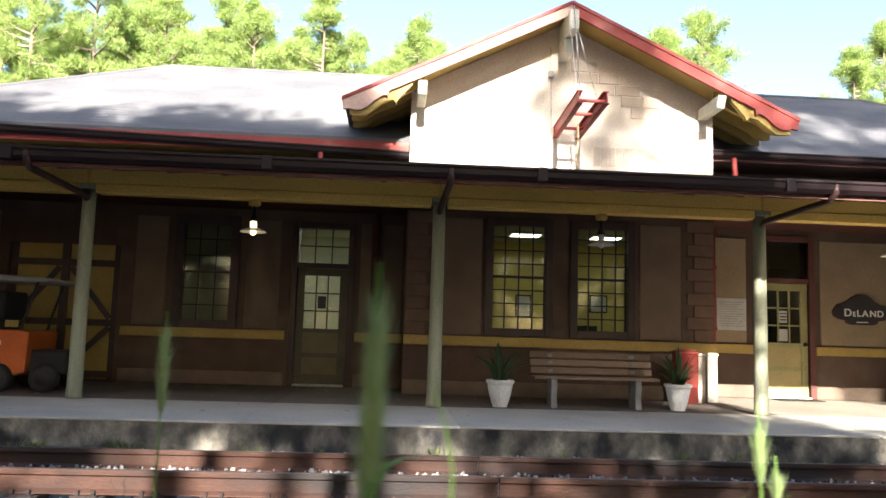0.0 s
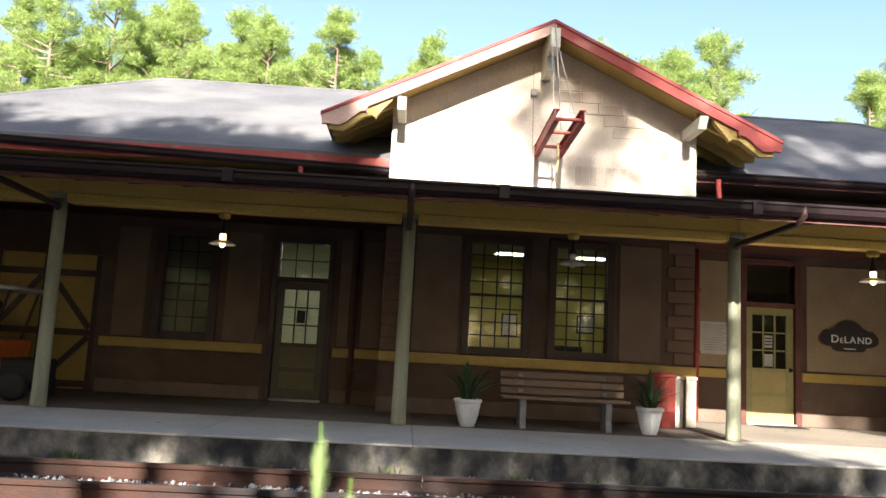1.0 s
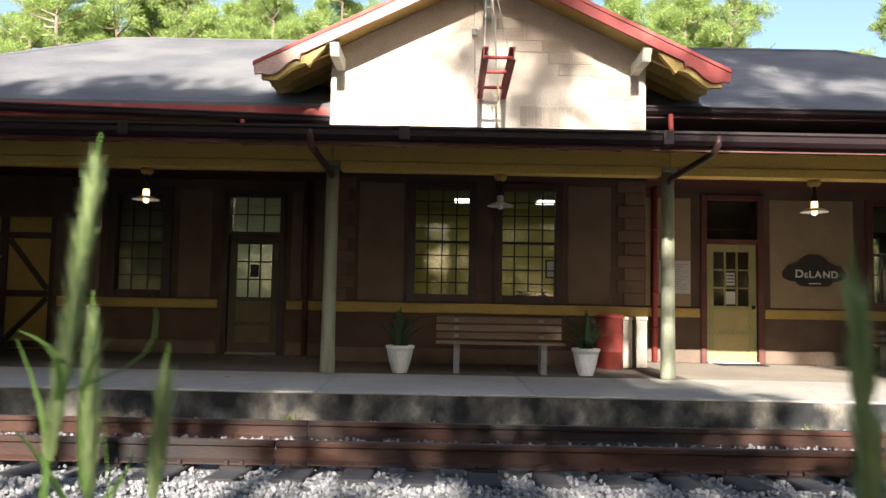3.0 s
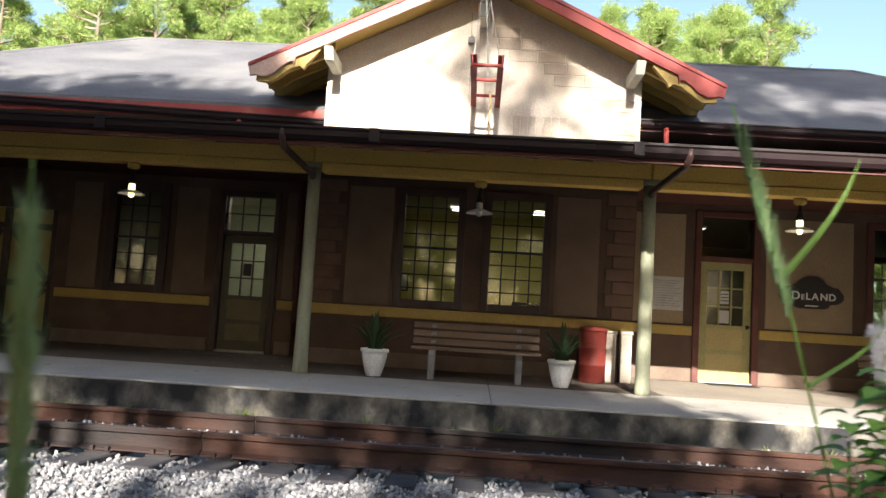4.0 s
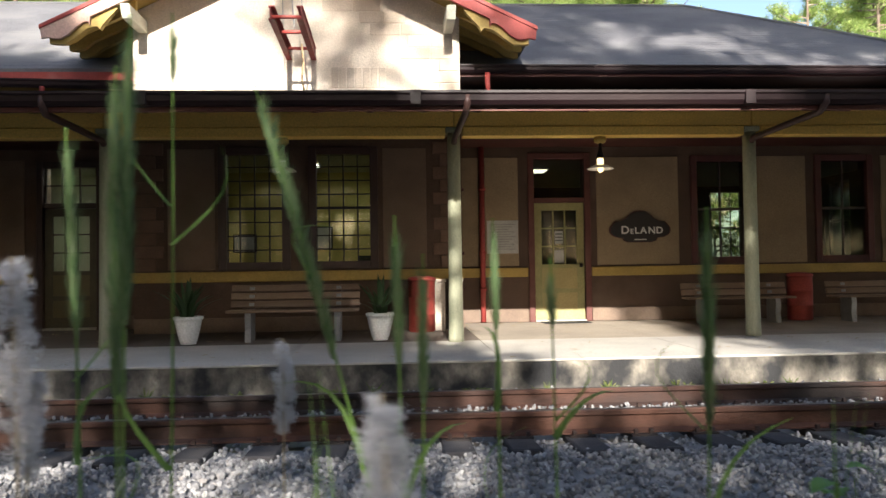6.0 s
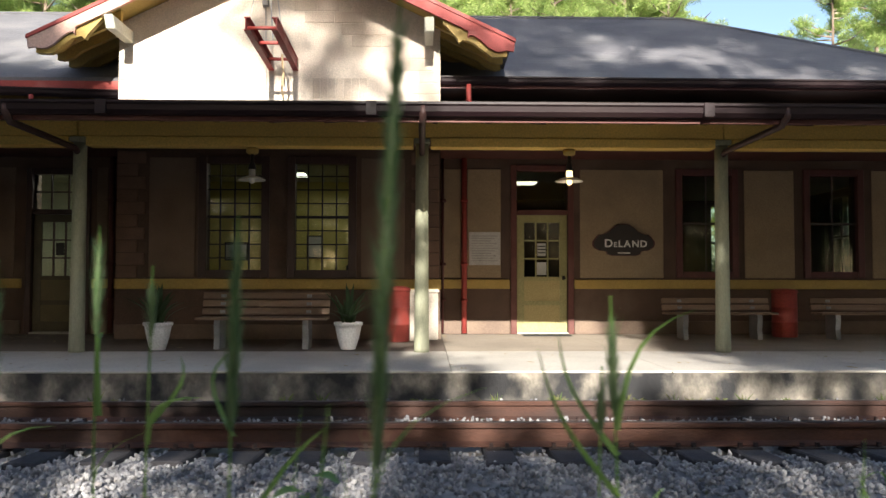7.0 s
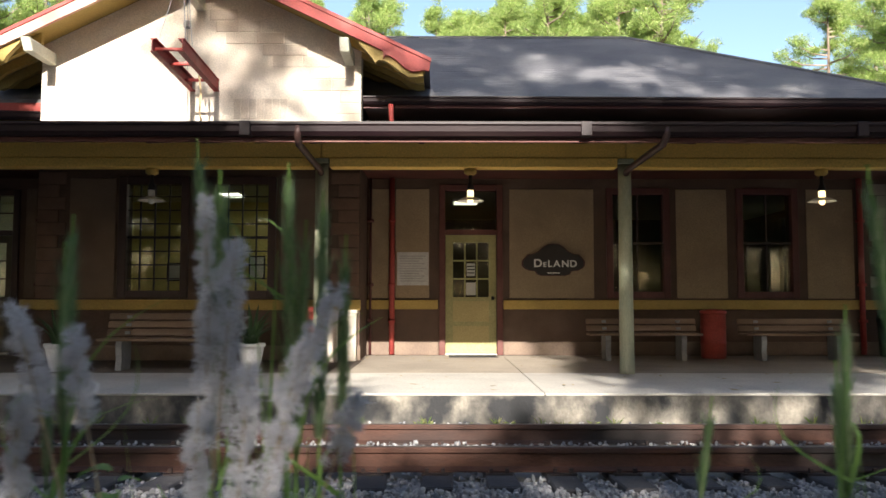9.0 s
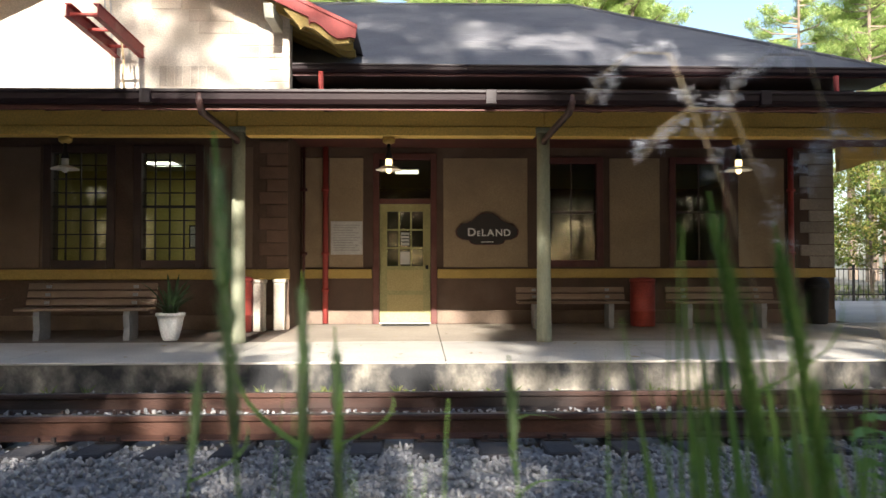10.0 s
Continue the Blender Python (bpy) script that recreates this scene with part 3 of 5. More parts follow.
# sliding freight door of the left wing
fd = structure(thing("door_3", "", ""), "shaded yellow freight door with diagonal bracing boards", "door")
boxpart("door_leaf", (-6.9, -4.951, WY + 0.1, WY + 0.15, FL + 0.02, 2.949), YELLOW, fd)
for a, b in ((-6.9, -6.78), (-6.0, -5.86), (-5.07, -4.951)):
    boxpart("stile", (a, b, WY + 0.06, WY + 0.098, FL + 0.02, 2.949), DARKWOOD, fd)
for z in (0.56, 1.48, 2.55):
    for a, b in ((-6.779, -6.001), (-5.859, -5.071)):
        boxpart("rail_board", (a, b, WY + 0.065, WY + 0.098, z, z + 0.12), DARKWOOD, fd)
for x0, x1, z0, z1 in ((-6.75, -6.03, 1.62, 2.53), (-5.1, -5.83, 1.62, 2.53), (-5.83, -5.1, 0.7, 1.46)):
    bm = bmesh.new()
    d = Vector((x1 - x0, 0, z1 - z0))
    box(bm, 0, d.length, -0.015, 0.015, -0.05, 0.05, Matrix.Translation((x0, WY + 0.083, z0)) @ Matrix.Rotation(-math.atan2(d.z, d.x), 4, "Y"))
    part("brace", bm, DARKWOOD, fd)

# ---- rooms ----
rooms = structure(thing("interior", "", ""), "rooms behind the windows, yellow and pale walls", "interior")
boxpart("room_floor", (-9.7, 15.0, WY + 0.3, 21.3, FL - 0.05, FL), ROOMFLOOR, rooms)
boxpart("room_floor", (0.5, 5.25, BY + 0.3, WY + 0.3, FL - 0.05, FL), ROOMFLOOR, rooms)
boxpart("room_ceiling", (-9.7, 15.0, WY + 0.31, 21.3, 3.62, 3.67), INTPALE, rooms)
boxpart("room_ceiling", (0.5, 5.25, BY + 0.31, WY + 0.308, 3.62, 3.67), INTPALE, rooms)
for a, b, m1, m2 in ((-4.4, -4.3, INTDARK, INTPALE), (0.1, 0.2, INTPALE, INTYELLOW), (5.55, 5.65, INTYELLOW, INTDARK)):
    boxpart("partition", (a, (a + b) / 2, WY + 0.3, 21.29, FL, 3.62), m1, rooms)
    boxpart("partition", ((a + b) / 2 + 0.001, b, WY + 0.3, 21.29, FL, 3.62), m2, rooms)
boxpart("room_back", (0.2, 5.55, 17.6, 17.7, FL, 3.62), INTYELLOW, rooms, "yellow painted room wall")
boxpart("room_back", (-4.3, 0.1, 17.9, 18.0, FL, 3.62), INTPALE, rooms)


def ceiling_light(x, y, mt=TUBE, w=1.2, d=0.6):
    c = thing("ceiling_light", "recessed fluorescent ceiling light, switched on", "ceiling light", "fluorescent ceiling lights")
    boxpart("frame", (x - w / 2, x + w / 2, y - d / 2, y + d / 2, 3.57, 3.619), ENAMEL, c)
    boxpart("diffuser", (x - w / 2 + 0.03, x + w / 2 - 0.03, y - d / 2 + 0.03, y + d / 2 - 0.03, 3.555, 3.569), mt, c, "lit diffuser")
    return c


blind = thing("roller_blind", "drawn pale cloth roller blind behind the shaded window", "blind")
boxpart("cloth", (-3.93, -2.87, WY + 0.155, WY + 0.158, 1.56, 3.44), BLINDCLOTH, blind, "drawn pale cloth")
boxpart("roller", (-3.95, -2.85, WY + 0.14, WY + 0.19, 3.441, 3.50), ENAMEL, blind, bev=0.015)
boxpart("bottom_bar", (-3.93, -2.87, WY + 0.15, WY + 0.165, 1.53, 1.559), ENAMEL, blind)
ceiling_light(2.65, 16.0, w=0.62)
ceiling_light(4.3, 16.0, w=0.62)
# the third light is added, hidden above door_2's head to brighten its panes
ceiling_light(-1.5, 15.4, HIDDENTUBE)
ceiling_light(7.42, 17.2, DIMTUBE, w=0.55, d=0.6)


def desk(x, y):
    d = thing("desk", "plain office desk seen dimly through the barred window", "desk")
    boxpart("desktop", (x - 0.7, x + 0.7, y - 0.35, y + 0.35, FL + 0.72, FL + 0.76), INTDARK, d, bev=0.006)
    for sx in (-0.64, 0.6):
        for sy in (-0.3, 0.26):
            boxpart("leg", (x + sx, x + sx + 0.05, y + sy, y + sy + 0.05, FL, FL + 0.719), IRON, d)
    return d


desk(1.9, 15.3)
desk(4.0, 16.6)
mon = thing("monitor", "dark office screen standing on the desk", "monitor", at=(4.0, 16.6, FL + 0.76))
boxpart("screen", (-0.32, 0.32, -0.03, 0.03, 0.1, 0.52), BLACK, mon, bev=0.01)
boxpart("stand", (-0.05, 0.05, -0.02, 0.06, 0.012, 0.1), BLACK, mon)
boxpart("foot", (-0.14, 0.14, -0.1, 0.1, 0, 0.012), BLACK, mon)
for x, z, w, h in ((1.2, 2.1, 0.5, 0.4), (2.9, 2.2, 0.35, 0.5), (4.6, 2.3, 0.4, 0.4)):
    pic = thing("wall_frame", "dark framed sheet on the yellow wall", "picture frame", "framed sheets")
    boxpart("frame", (x - w / 2, x + w / 2, 17.56, 17.599, z - h / 2, z + h / 2), IRON, pic)
    boxpart("sheet", (x - w / 2 + 0.03, x + w / 2 - 0.03, 17.55, 17.559, z - h / 2 + 0.03, z + h / 2 - 0.03), PAPER, pic)

# ---- main roof ----
EY, EZ, RY, RZ = 13.75, 4.92, 18.0, 7.42
EXL, EXR, RXL, RXR = -10.3, 15.95, -5.25, 11.1
roof = structure(thing("roof", "", ""), "grey shingled hipped roof with maroon eaves", "roof")
c = {"fl": (EXL, EY, EZ), "fr": (EXR, EY, EZ), "bl": (EXL, 2 * RY - EY, EZ), "br": (EXR, 2 * RY - EY, EZ), "rl": (RXL, RY, RZ), "rr": (RXR, RY, RZ)}


def slab(name, pts, t, mt, parent, label=""):
    bm = bmesh.new()
    up = [bm.verts.new(p) for p in pts]
    lo = [bm.verts.new(Vector(p) - Vector((0, 0, t))) for p in pts]
    bm.faces.new(up)
    bm.faces.new(lo[::-1])
    for i in range(len(up)):
        j = (i + 1) % len(up)
        bm.faces.new((up[j], up[i], lo[i], lo[j]))
    bmesh.ops.recalc_face_normals(bm, faces=bm.faces[:])
    return part(name, bm, mt, parent, label)


slab("front_slope", [c["fl"], c["fr"], c["rr"], c["rl"]], 0.06, SHINGLE, roof)
slab("rear_slope", [c["br"], c["bl"], c["rl"], c["rr"]], 0.06, SHINGLE, roof)
slab("hip_left", [c["bl"], c["fl"], c["rl"]], 0.06, SHINGLE, roof)
slab("hip_right", [c["fr"], c["br"], c["rr"]], 0.06, SHINGLE, roof)
# thin shingle butts, course by course, on the front slope
k = (RZ - EZ) / (RY - EY)
for i in range(1, 28):
    f = i / 28
    y, z = EY + (RY - EY) * f, EZ + (RZ - EZ) * f
    xa, xb = EXL + (RXL - EXL) * f, EXR + (RXR - EXR) * f
    bm = bmesh.new()
    vs = [bm.verts.new(p) for p in ((xa, y, z + 0.003), (xb, y, z + 0.003), (xb, y + 0.15, z + 0.15 * k + 0.002), (xa, y + 0.15, z + 0.15 * k + 0.002), (xa, y, z - 0.01), (xb, y, z - 0.01))]
    bm.faces.new(vs[:4])
    bm.faces.new((vs[4], vs[5], vs[1], vs[0]))
    part("shingle_course", bm, SHINGLE, roof)
for a, b in (("rl", "fl"), ("rr", "fr"), ("rl", "rr")):
    bm = bmesh.new()
    tube(bm, [c[a], c[b]], 0.05, 6)
    part("ridge_cap", bm, SHINGLE, roof)
# eaves: soffit, fascia, gutter, outlets; right soffit coloured dark for its shadow
for x0, x1, fm, zb in ((EXL, 0.19, REDPAINT, 4.62), (5.56, EXR, DARKRED, 4.78)):
    boxpart("soffit", (x0 + 0.02, x1, EY + 0.05, WY - 0.002, zb, zb + 0.03), YELLOW if zb < 4.7 else DARKWOOD, roof)
    boxpart("fascia", (x0, x1, EY + 0.0, EY + 0.045, zb, 4.86), fm, roof, "red painted eaves board")


def gutter_run(name, p0, p1, w, h, mt, parent):
    """A moulded gutter along x: a trough with a rolled lip, following a slight fall."""
    prof = [(0.0, 0.0), (-w * 0.55, 0.0), (-w * 0.8, h * 0.3), (-w * 0.85, h * 0.7), (-w, h * 0.82), (-w, h), (-w * 0.9, h), (-w * 0.78, h * 0.72), (-w * 0.7, h * 0.35), (-w * 0.5, h * 0.12), (0.0, h * 0.12)]
    bm = bmesh.new()
    ends = [[bm.verts.new((p[0], p[1] + a, p[2] + b)) for a, b in prof] for p in (p0, p1)]
    n = len(prof)
    for i in range(n):
        j = (i + 1) % n
        bm.faces.new((ends[0][i], ends[0][j], ends[1][j], ends[1][i]))
    bm.faces.new(ends[0])
    bm.faces.new(ends[1][::-1])
    bmesh.ops.recalc_face_normals(bm, faces=bm.faces[:])
    return part(name, bm, mt, parent)


gutter_run("eaves_gutter", (EXL, EY - 0.01, 4.80), (0.19, EY - 0.01, 4.55), 0.13, 0.13, GUTTER, roof)
gutter_run("eaves_gutter", (5.56, EY - 0.01, 4.83), (EXR, EY - 0.01, 4.80), 0.13, 0.13, GUTTER, roof)
for x, z0, z1 in ((6.04, 4.42, 4.83), (14.85, 4.42, 4.80), (-1.35, 4.40, 4.60)):
    bm = bmesh.new()
    tube(bm, [(x, EY - 0.07, z1), (x, EY - 0.07, z1 - 0.15), (x + 0.02, EY - 0.1, z0 - 0.1)], 0.045, 10)
    part("outlet_pipe", bm, REDPAINT, roof, "short red outlet pipe", True)

# ---- front gable roof ----
groof = structure(thing("gable_roof", "", ""), "front gable roof with red bargeboards and carved ends", "roof")
GY, GZ, GE = 12.70, 7.16, 5.33
GXL, GXR = -0.92, 6.70
for sx, xe in ((-1, GXL), (1, GXR)):
    yb = EY + (GE - EZ) / k
    slab("slope", [(xe, GY, GE), (xe, yb, GE), (AX, EY + (GZ - EZ) / k, GZ), (AX, GY, GZ)][::sx], 0.05, SHINGLE, groof)
    s = (GZ - GE) / abs(xe - AX)

    def at(d, drop):
        """A point d metres from the eave end along x, drop below the slope."""
        x = xe - sx * d
        return (x, GE + s * d - drop)
    L = abs(xe - AX)
    # soffit boards under the overhang
    bm = bmesh.new()
    pts = [at(0.08, 0.06), at(L, 0.06), at(L, 0.11), at(0.08, 0.11)]
    prism(bm, pts[::-sx], GY + 0.06, BY - 0.001)
    bmesh.ops.recalc_face_normals(bm, faces=bm.faces[:])
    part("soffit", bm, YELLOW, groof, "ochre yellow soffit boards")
    # edge strip, bargeboard with an ogee end, inner beam
    bm = bmesh.new()
    prism(bm, [at(-0.03, 0.0), at(L, 0.0), at(L, 0.06), at(-0.03, 0.06)][::-sx], GY - 0.05, GY - 0.005)
    bmesh.ops.recalc_face_normals(bm, faces=bm.faces[:])
    part("edge_strip", bm, REDPAINT, groof, "red verge strip")
    bm = bmesh.new()
    og = [(0.72, 0.36), (0.70, 0.30), (0.63, 0.27), (0.52, 0.29), (0.40, 0.35), (0.28, 0.36), (0.18, 0.31), (0.10, 0.25), (0.0, 0.22)]
    prism(bm, ([at(-0.02, 0.062), at(L, 0.062), at(L, 0.235), at(0.73, 0.235)] + [at(a, b) for a, b in og])[::-sx], GY - 0.03, GY + 0.03)
    bmesh.ops.recalc_face_normals(bm, faces=bm.faces[:])
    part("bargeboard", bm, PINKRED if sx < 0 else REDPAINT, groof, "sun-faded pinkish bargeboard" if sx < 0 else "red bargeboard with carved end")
    bm = bmesh.new()
    og2 = [(0.86, 0.48), (0.80, 0.40), (0.66, 0.37), (0.50, 0.42), (0.34, 0.46), (0.22, 0.40), (0.10, 0.33)]
    prism(bm, ([at(0.10, 0.12), at(1.12, 0.12), at(1.12, 0.28), at(0.90, 0.42)] + [at(a, b) for a, b in og2])[::-sx], GY + 0.031, GY + 0.13)
    bmesh.ops.recalc_face_normals(bm, faces=bm.faces[:])
    part("inner_bargeboard", bm, YELLOW, groof, "ochre yellow carved lookout at the eaves")
    # carved rafter tails behind, along the eave
    for i in range(5):
        y = GY + 0.34 + i * 0.42
        bm = bmesh.new()
        prism(bm, ([at(0.10, 0.115), at(1.3, 0.115), at(1.3, 0.30), at(0.5, 0.28)] + [(at(0.35, 0.33)), at(0.2, 0.3), at(0.1, 0.24)])[::-sx], y, y + 0.09)
        bmesh.ops.recalc_face_normals(bm, faces=bm.faces[:])
        part("rafter_tail", bm, YELLOW, groof)
    # purlin bracket
    xb_, zb_ = (0.36, 5.60) if sx < 0 else (5.36, 5.60)
    bm = bmesh.new()
    box(bm, -0.075, 0.075, GY - 0.14, BY + 0.02, -0.10, 0.10, pose(xb_, 0, zb_ - 0.08))
    for v in bm.verts:
        if v.co.y < GY and v.co.z < zb_ - 0.1:
            v.co.y += 0.12
    bevel(bm, 0.012)
    part("purlin_bracket", bm, PALEWOOD, groof, "pale green timber bracket")
bm = bmesh.new()
box(bm, AX - 0.08, AX + 0.08, GY - 0.16, BY + 0.02, 6.62, 6.96)
box(bm, AX - 0.075, AX + 0.075, GY + 0.25, BY + 0.02, 6.36, 6.619)
bevel(bm, 0.012)
part("ridge_bracket", bm, PALEWOOD, groof, "pale ridge bracket")

# ---- hoist beams, wires ----
hoist = thing("hoist_bracket", "two rusty red steel channels with crossbars on the gable", "hoist")
for x in (2.71, 3.15):
    bm = bmesh.new()
    m = Matrix.Translation((x, BY, 5.08)) @ Matrix.Rotation(radians(-3), 4, "X")
    s_ = 1 if x < 3 else -1
    for b in ((-0.006, 0.006, -1.85, 0.06, -0.1, 0.1), (-0.045 + 0.02 * s_, 0.045 + 0.02 * s_, -1.85, 0.06, 0.088, 0.1), (-0.045 + 0.02 * s_, 0.045 + 0.02 * s_, -1.85, 0.06, -0.1, -0.088)):
        box(bm, *b, m)
    part("channel", bm, REDPAINT, hoist, "rusty red steel channel")
for i, y in enumerate((-1.72, -1.1, -0.35)):
    bm = bmesh.new()
    z = 5.08 + 0.052 * -y - 0.02
    tube(bm, [(2.715, BY + y, z), (3.145, BY + y, z)], 0.028, 8)
    part("crossbar", bm, REDPAINT, hoist, "", True)
for i, (a, b, r, m) in enumerate((((AX - 0.06, 12.56, 6.7), (2.72, 11.8, 5.27), 0.008, WIRE), ((AX + 0.05, 12.56, 6.65), (3.14, 12.1, 5.25), 0.008, WIRE), ((AX - 0.02, 12.5, 7.0), (2.95, 12.4, 5.2), 0.012, WIRE), ((2.62, 13.42, 6.6), (2.66, 13.40, 4.5), 0.007, WIRE))):
    bm = bmesh.new()
    tube(bm, [a, tuple((p + q) / 2 - (0.02 if j == 2 else 0) for j, (p, q) in enumerate(zip(a, b))), b], r, 6)
    tagged(obj("wire_rope", bm, m), "grey wire rope hanging from the gable peak", "wire", "hoist wires")
bm = bmesh.new()
tube(bm, [(3.0, 12.9, 5.1), (3.02, 12.95, 4.8), (2.99, 12.98, 4.55), (3.03, 13.0, 4.3)], 0.018, 6)
tagged(obj("hanging_rope", bm, ROPE), "tan rope hanging from the hoist beams", "rope")
bm = bmesh.new()
box(bm, 2.58, 2.68, BY - 0.1, BY, 6.05, 6.17)
bevel(bm, 0.01)
tagged(obj("wall_box", bm, WIRE), "small grey junction box on the gable wall", "junction box")

# ---- canopy ----
canopy = structure(thing("canopy", "", ""), "long platform canopy on ochre beams and round posts", "canopy")
CX0, CX1, CY = -14.0, 18.5, 9.22
slab("canopy_roof", [(CX0, CY, 3.465), (CX1, CY, 3.465), (CX1, BY - 0.01, 4.38), (CX0, BY - 0.01, 4.38)], 0.05, SHINGLE, canopy)
for x0, x1 in ((CX0, 0.19), (5.56, CX1)):
    slab("canopy_roof", [(x0, BY - 0.009, 4.38), (x1, BY - 0.009, 4.38), (x1, WY, 4.6), (x0, WY, 4.6)], 0.05, SHINGLE, canopy)
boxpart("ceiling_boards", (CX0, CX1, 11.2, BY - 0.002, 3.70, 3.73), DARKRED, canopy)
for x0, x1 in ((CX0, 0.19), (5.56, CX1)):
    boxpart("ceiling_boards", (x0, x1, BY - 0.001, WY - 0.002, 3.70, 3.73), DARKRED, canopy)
# rear beam beyond the building's end, with its knee brace
bm = bmesh.new()
box(bm, 15.302, CX1, 14.42, 14.62, 3.47, 3.698)
bevel(bm, 0.015)
part("beam", bm, BOUNCEYELLOW, canopy, "ochre yellow canopy beam")
bm = bmesh.new()
prism(bm, [(15.304, 3.25), (15.5, 3.31), (15.75, 3.40), (15.95, 3.468), (15.304, 3.468)], 14.45, 14.59)
bmesh.ops.recalc_face_normals(bm, faces=bm.faces[:])
part("knee_brace", bm, BOUNCEYELLOW, canopy, "curved ochre knee brace")
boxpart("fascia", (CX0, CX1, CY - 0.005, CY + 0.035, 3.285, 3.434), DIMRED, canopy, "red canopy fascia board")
gutter_run("gutter", (CX0, CY - 0.006, 3.338), (CX1, CY - 0.006, 3.338), 0.15, 0.15, GUTTER, canopy)
for x in (-4.4, -1.5, 1.7, 4.7, 8.51, 11.6, 15.0):
    boxpart("gutter_joint", (x - 0.06, x + 0.06, CY - 0.165, CY - 0.005, 3.331, 3.493), GUTTER, canopy, bev=0.004)
# eaves rafters
x = CX0 + 0.2
while x < CX1:
    bm = bmesh.new()
    box(bm, x - 0.03, x + 0.03, CY + 0.04, 11.0, -0.14, 0.0)
    for v in bm.verts:
        v.co.z += 3.405 + (v.co.y - CY) * 0.21
    part("rafter", bm, YELLOW if random.random() < 0.8 else DARKRED, canopy)
    x += 0.62
PX = (-9.0, -4.22, 0.61, 5.26, 9.40, 14.3)
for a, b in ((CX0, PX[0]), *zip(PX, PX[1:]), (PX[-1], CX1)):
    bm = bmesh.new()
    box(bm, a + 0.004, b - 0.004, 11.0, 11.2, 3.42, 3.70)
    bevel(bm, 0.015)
    part("beam", bm, BOUNCEYELLOW, canopy, "ochre yellow canopy beam")
    boxpart("beam_ledge", (a + 0.118, b - 0.118, 10.98, 11.22, 3.295, 3.418), BOUNCEYELLOW, canopy, bev=0.008)
for x in PX:
    p = tagged(new("canopy_post"), "pale green round timber post standing on the platform", "post", "canopy posts")
    p.location = (x, 11.1, FL)
    bm = bmesh.new()
    lathe(bm, [(0.105, 0), (0.105, 0.05), (0.098, 0.3), (0.092, 1.4), (0.088, 2.55), (0.088, 2.84)], 18)
    part("shaft", bm, POST, p, "", True)
    boxpart("cap_block", (-0.11, 0.11, -0.11, 0.11, 2.841, 2.91), POST, p, bev=0.01)
    bm = bmesh.new()
    tube(bm, [(0.02, -1.98, 2.94), (0.02, -1.98, 2.84), (0.01, -1.85, 2.76), (0.0, -0.16, 2.74), (0.0, -0.09, 2.70)], 0.042, 10)
    part("slanted_drain", bm, DRAIN, p, "dark drain pipe from gutter to post", True)


# ---- lamps ----
def pendant(x, lit):
    l = thing("pendant_lamp", "white enamel pendant lamp, lit" if lit else "white enamel pendant lamp, unlit", "lamp", "canopy lamps", (x, 11.1, 0))
    bm = bmesh.new()
    lathe(bm, [(0.05, 3.20), (0.085, 3.225), (0.085, 3.285), (0.06, 3.294)], 16)
    part("ceiling_rose", bm, YELLOW, l, "", True)
    bm = bmesh.new()
    tube(bm, [(0, 0, 2.995), (0, 0, 3.03), (0, 0, 3.10), (0, 0, 3.21)], [0.055, 0.05, 0.028, 0.022], 12)
    part("stem", bm, IRON, l, "", True)
    bm = bmesh.new()
    lathe(bm, [(0.04, 2.90), (0.046, 2.93), (0.044, 2.98), (0.04, 3.0)], 16)
    part("neck", bm, BULB if lit else ENAMEL, l, "glass neck of the lamp", True)
    bm = bmesh.new()
    lathe(bm, [(0.055, 2.905), (0.12, 2.885), (0.18, 2.855), (0.185, 2.845), (0.175, 2.846), (0.11, 2.872), (0.05, 2.89)], 20, cap=False)
    part("shade", bm, ENAMEL, l, "wide white enamel shade", True)
    bm = bmesh.new()
    lathe(bm, [(0.01, 2.80), (0.035, 2.815), (0.042, 2.85), (0.03, 2.885)], 12)
    part("bulb", bm, BULB if lit else ENAMEL, l, "", True)
    if lit:
        q = new("lamp_light", bpy.data.lights.new("lamp_light", "POINT"))
        q.data.energy, q.data.color, q.data.shadow_soft_size = 0.2, (1.0, 0.78, 0.5), 0.05
        q.location = (x, 11.1, 2.76)
    return l


for x, lit in ((-1.97, True), (2.94, False), (7.29, True), (12.1, True), (-6.9, True)):
    pendant(x, lit)

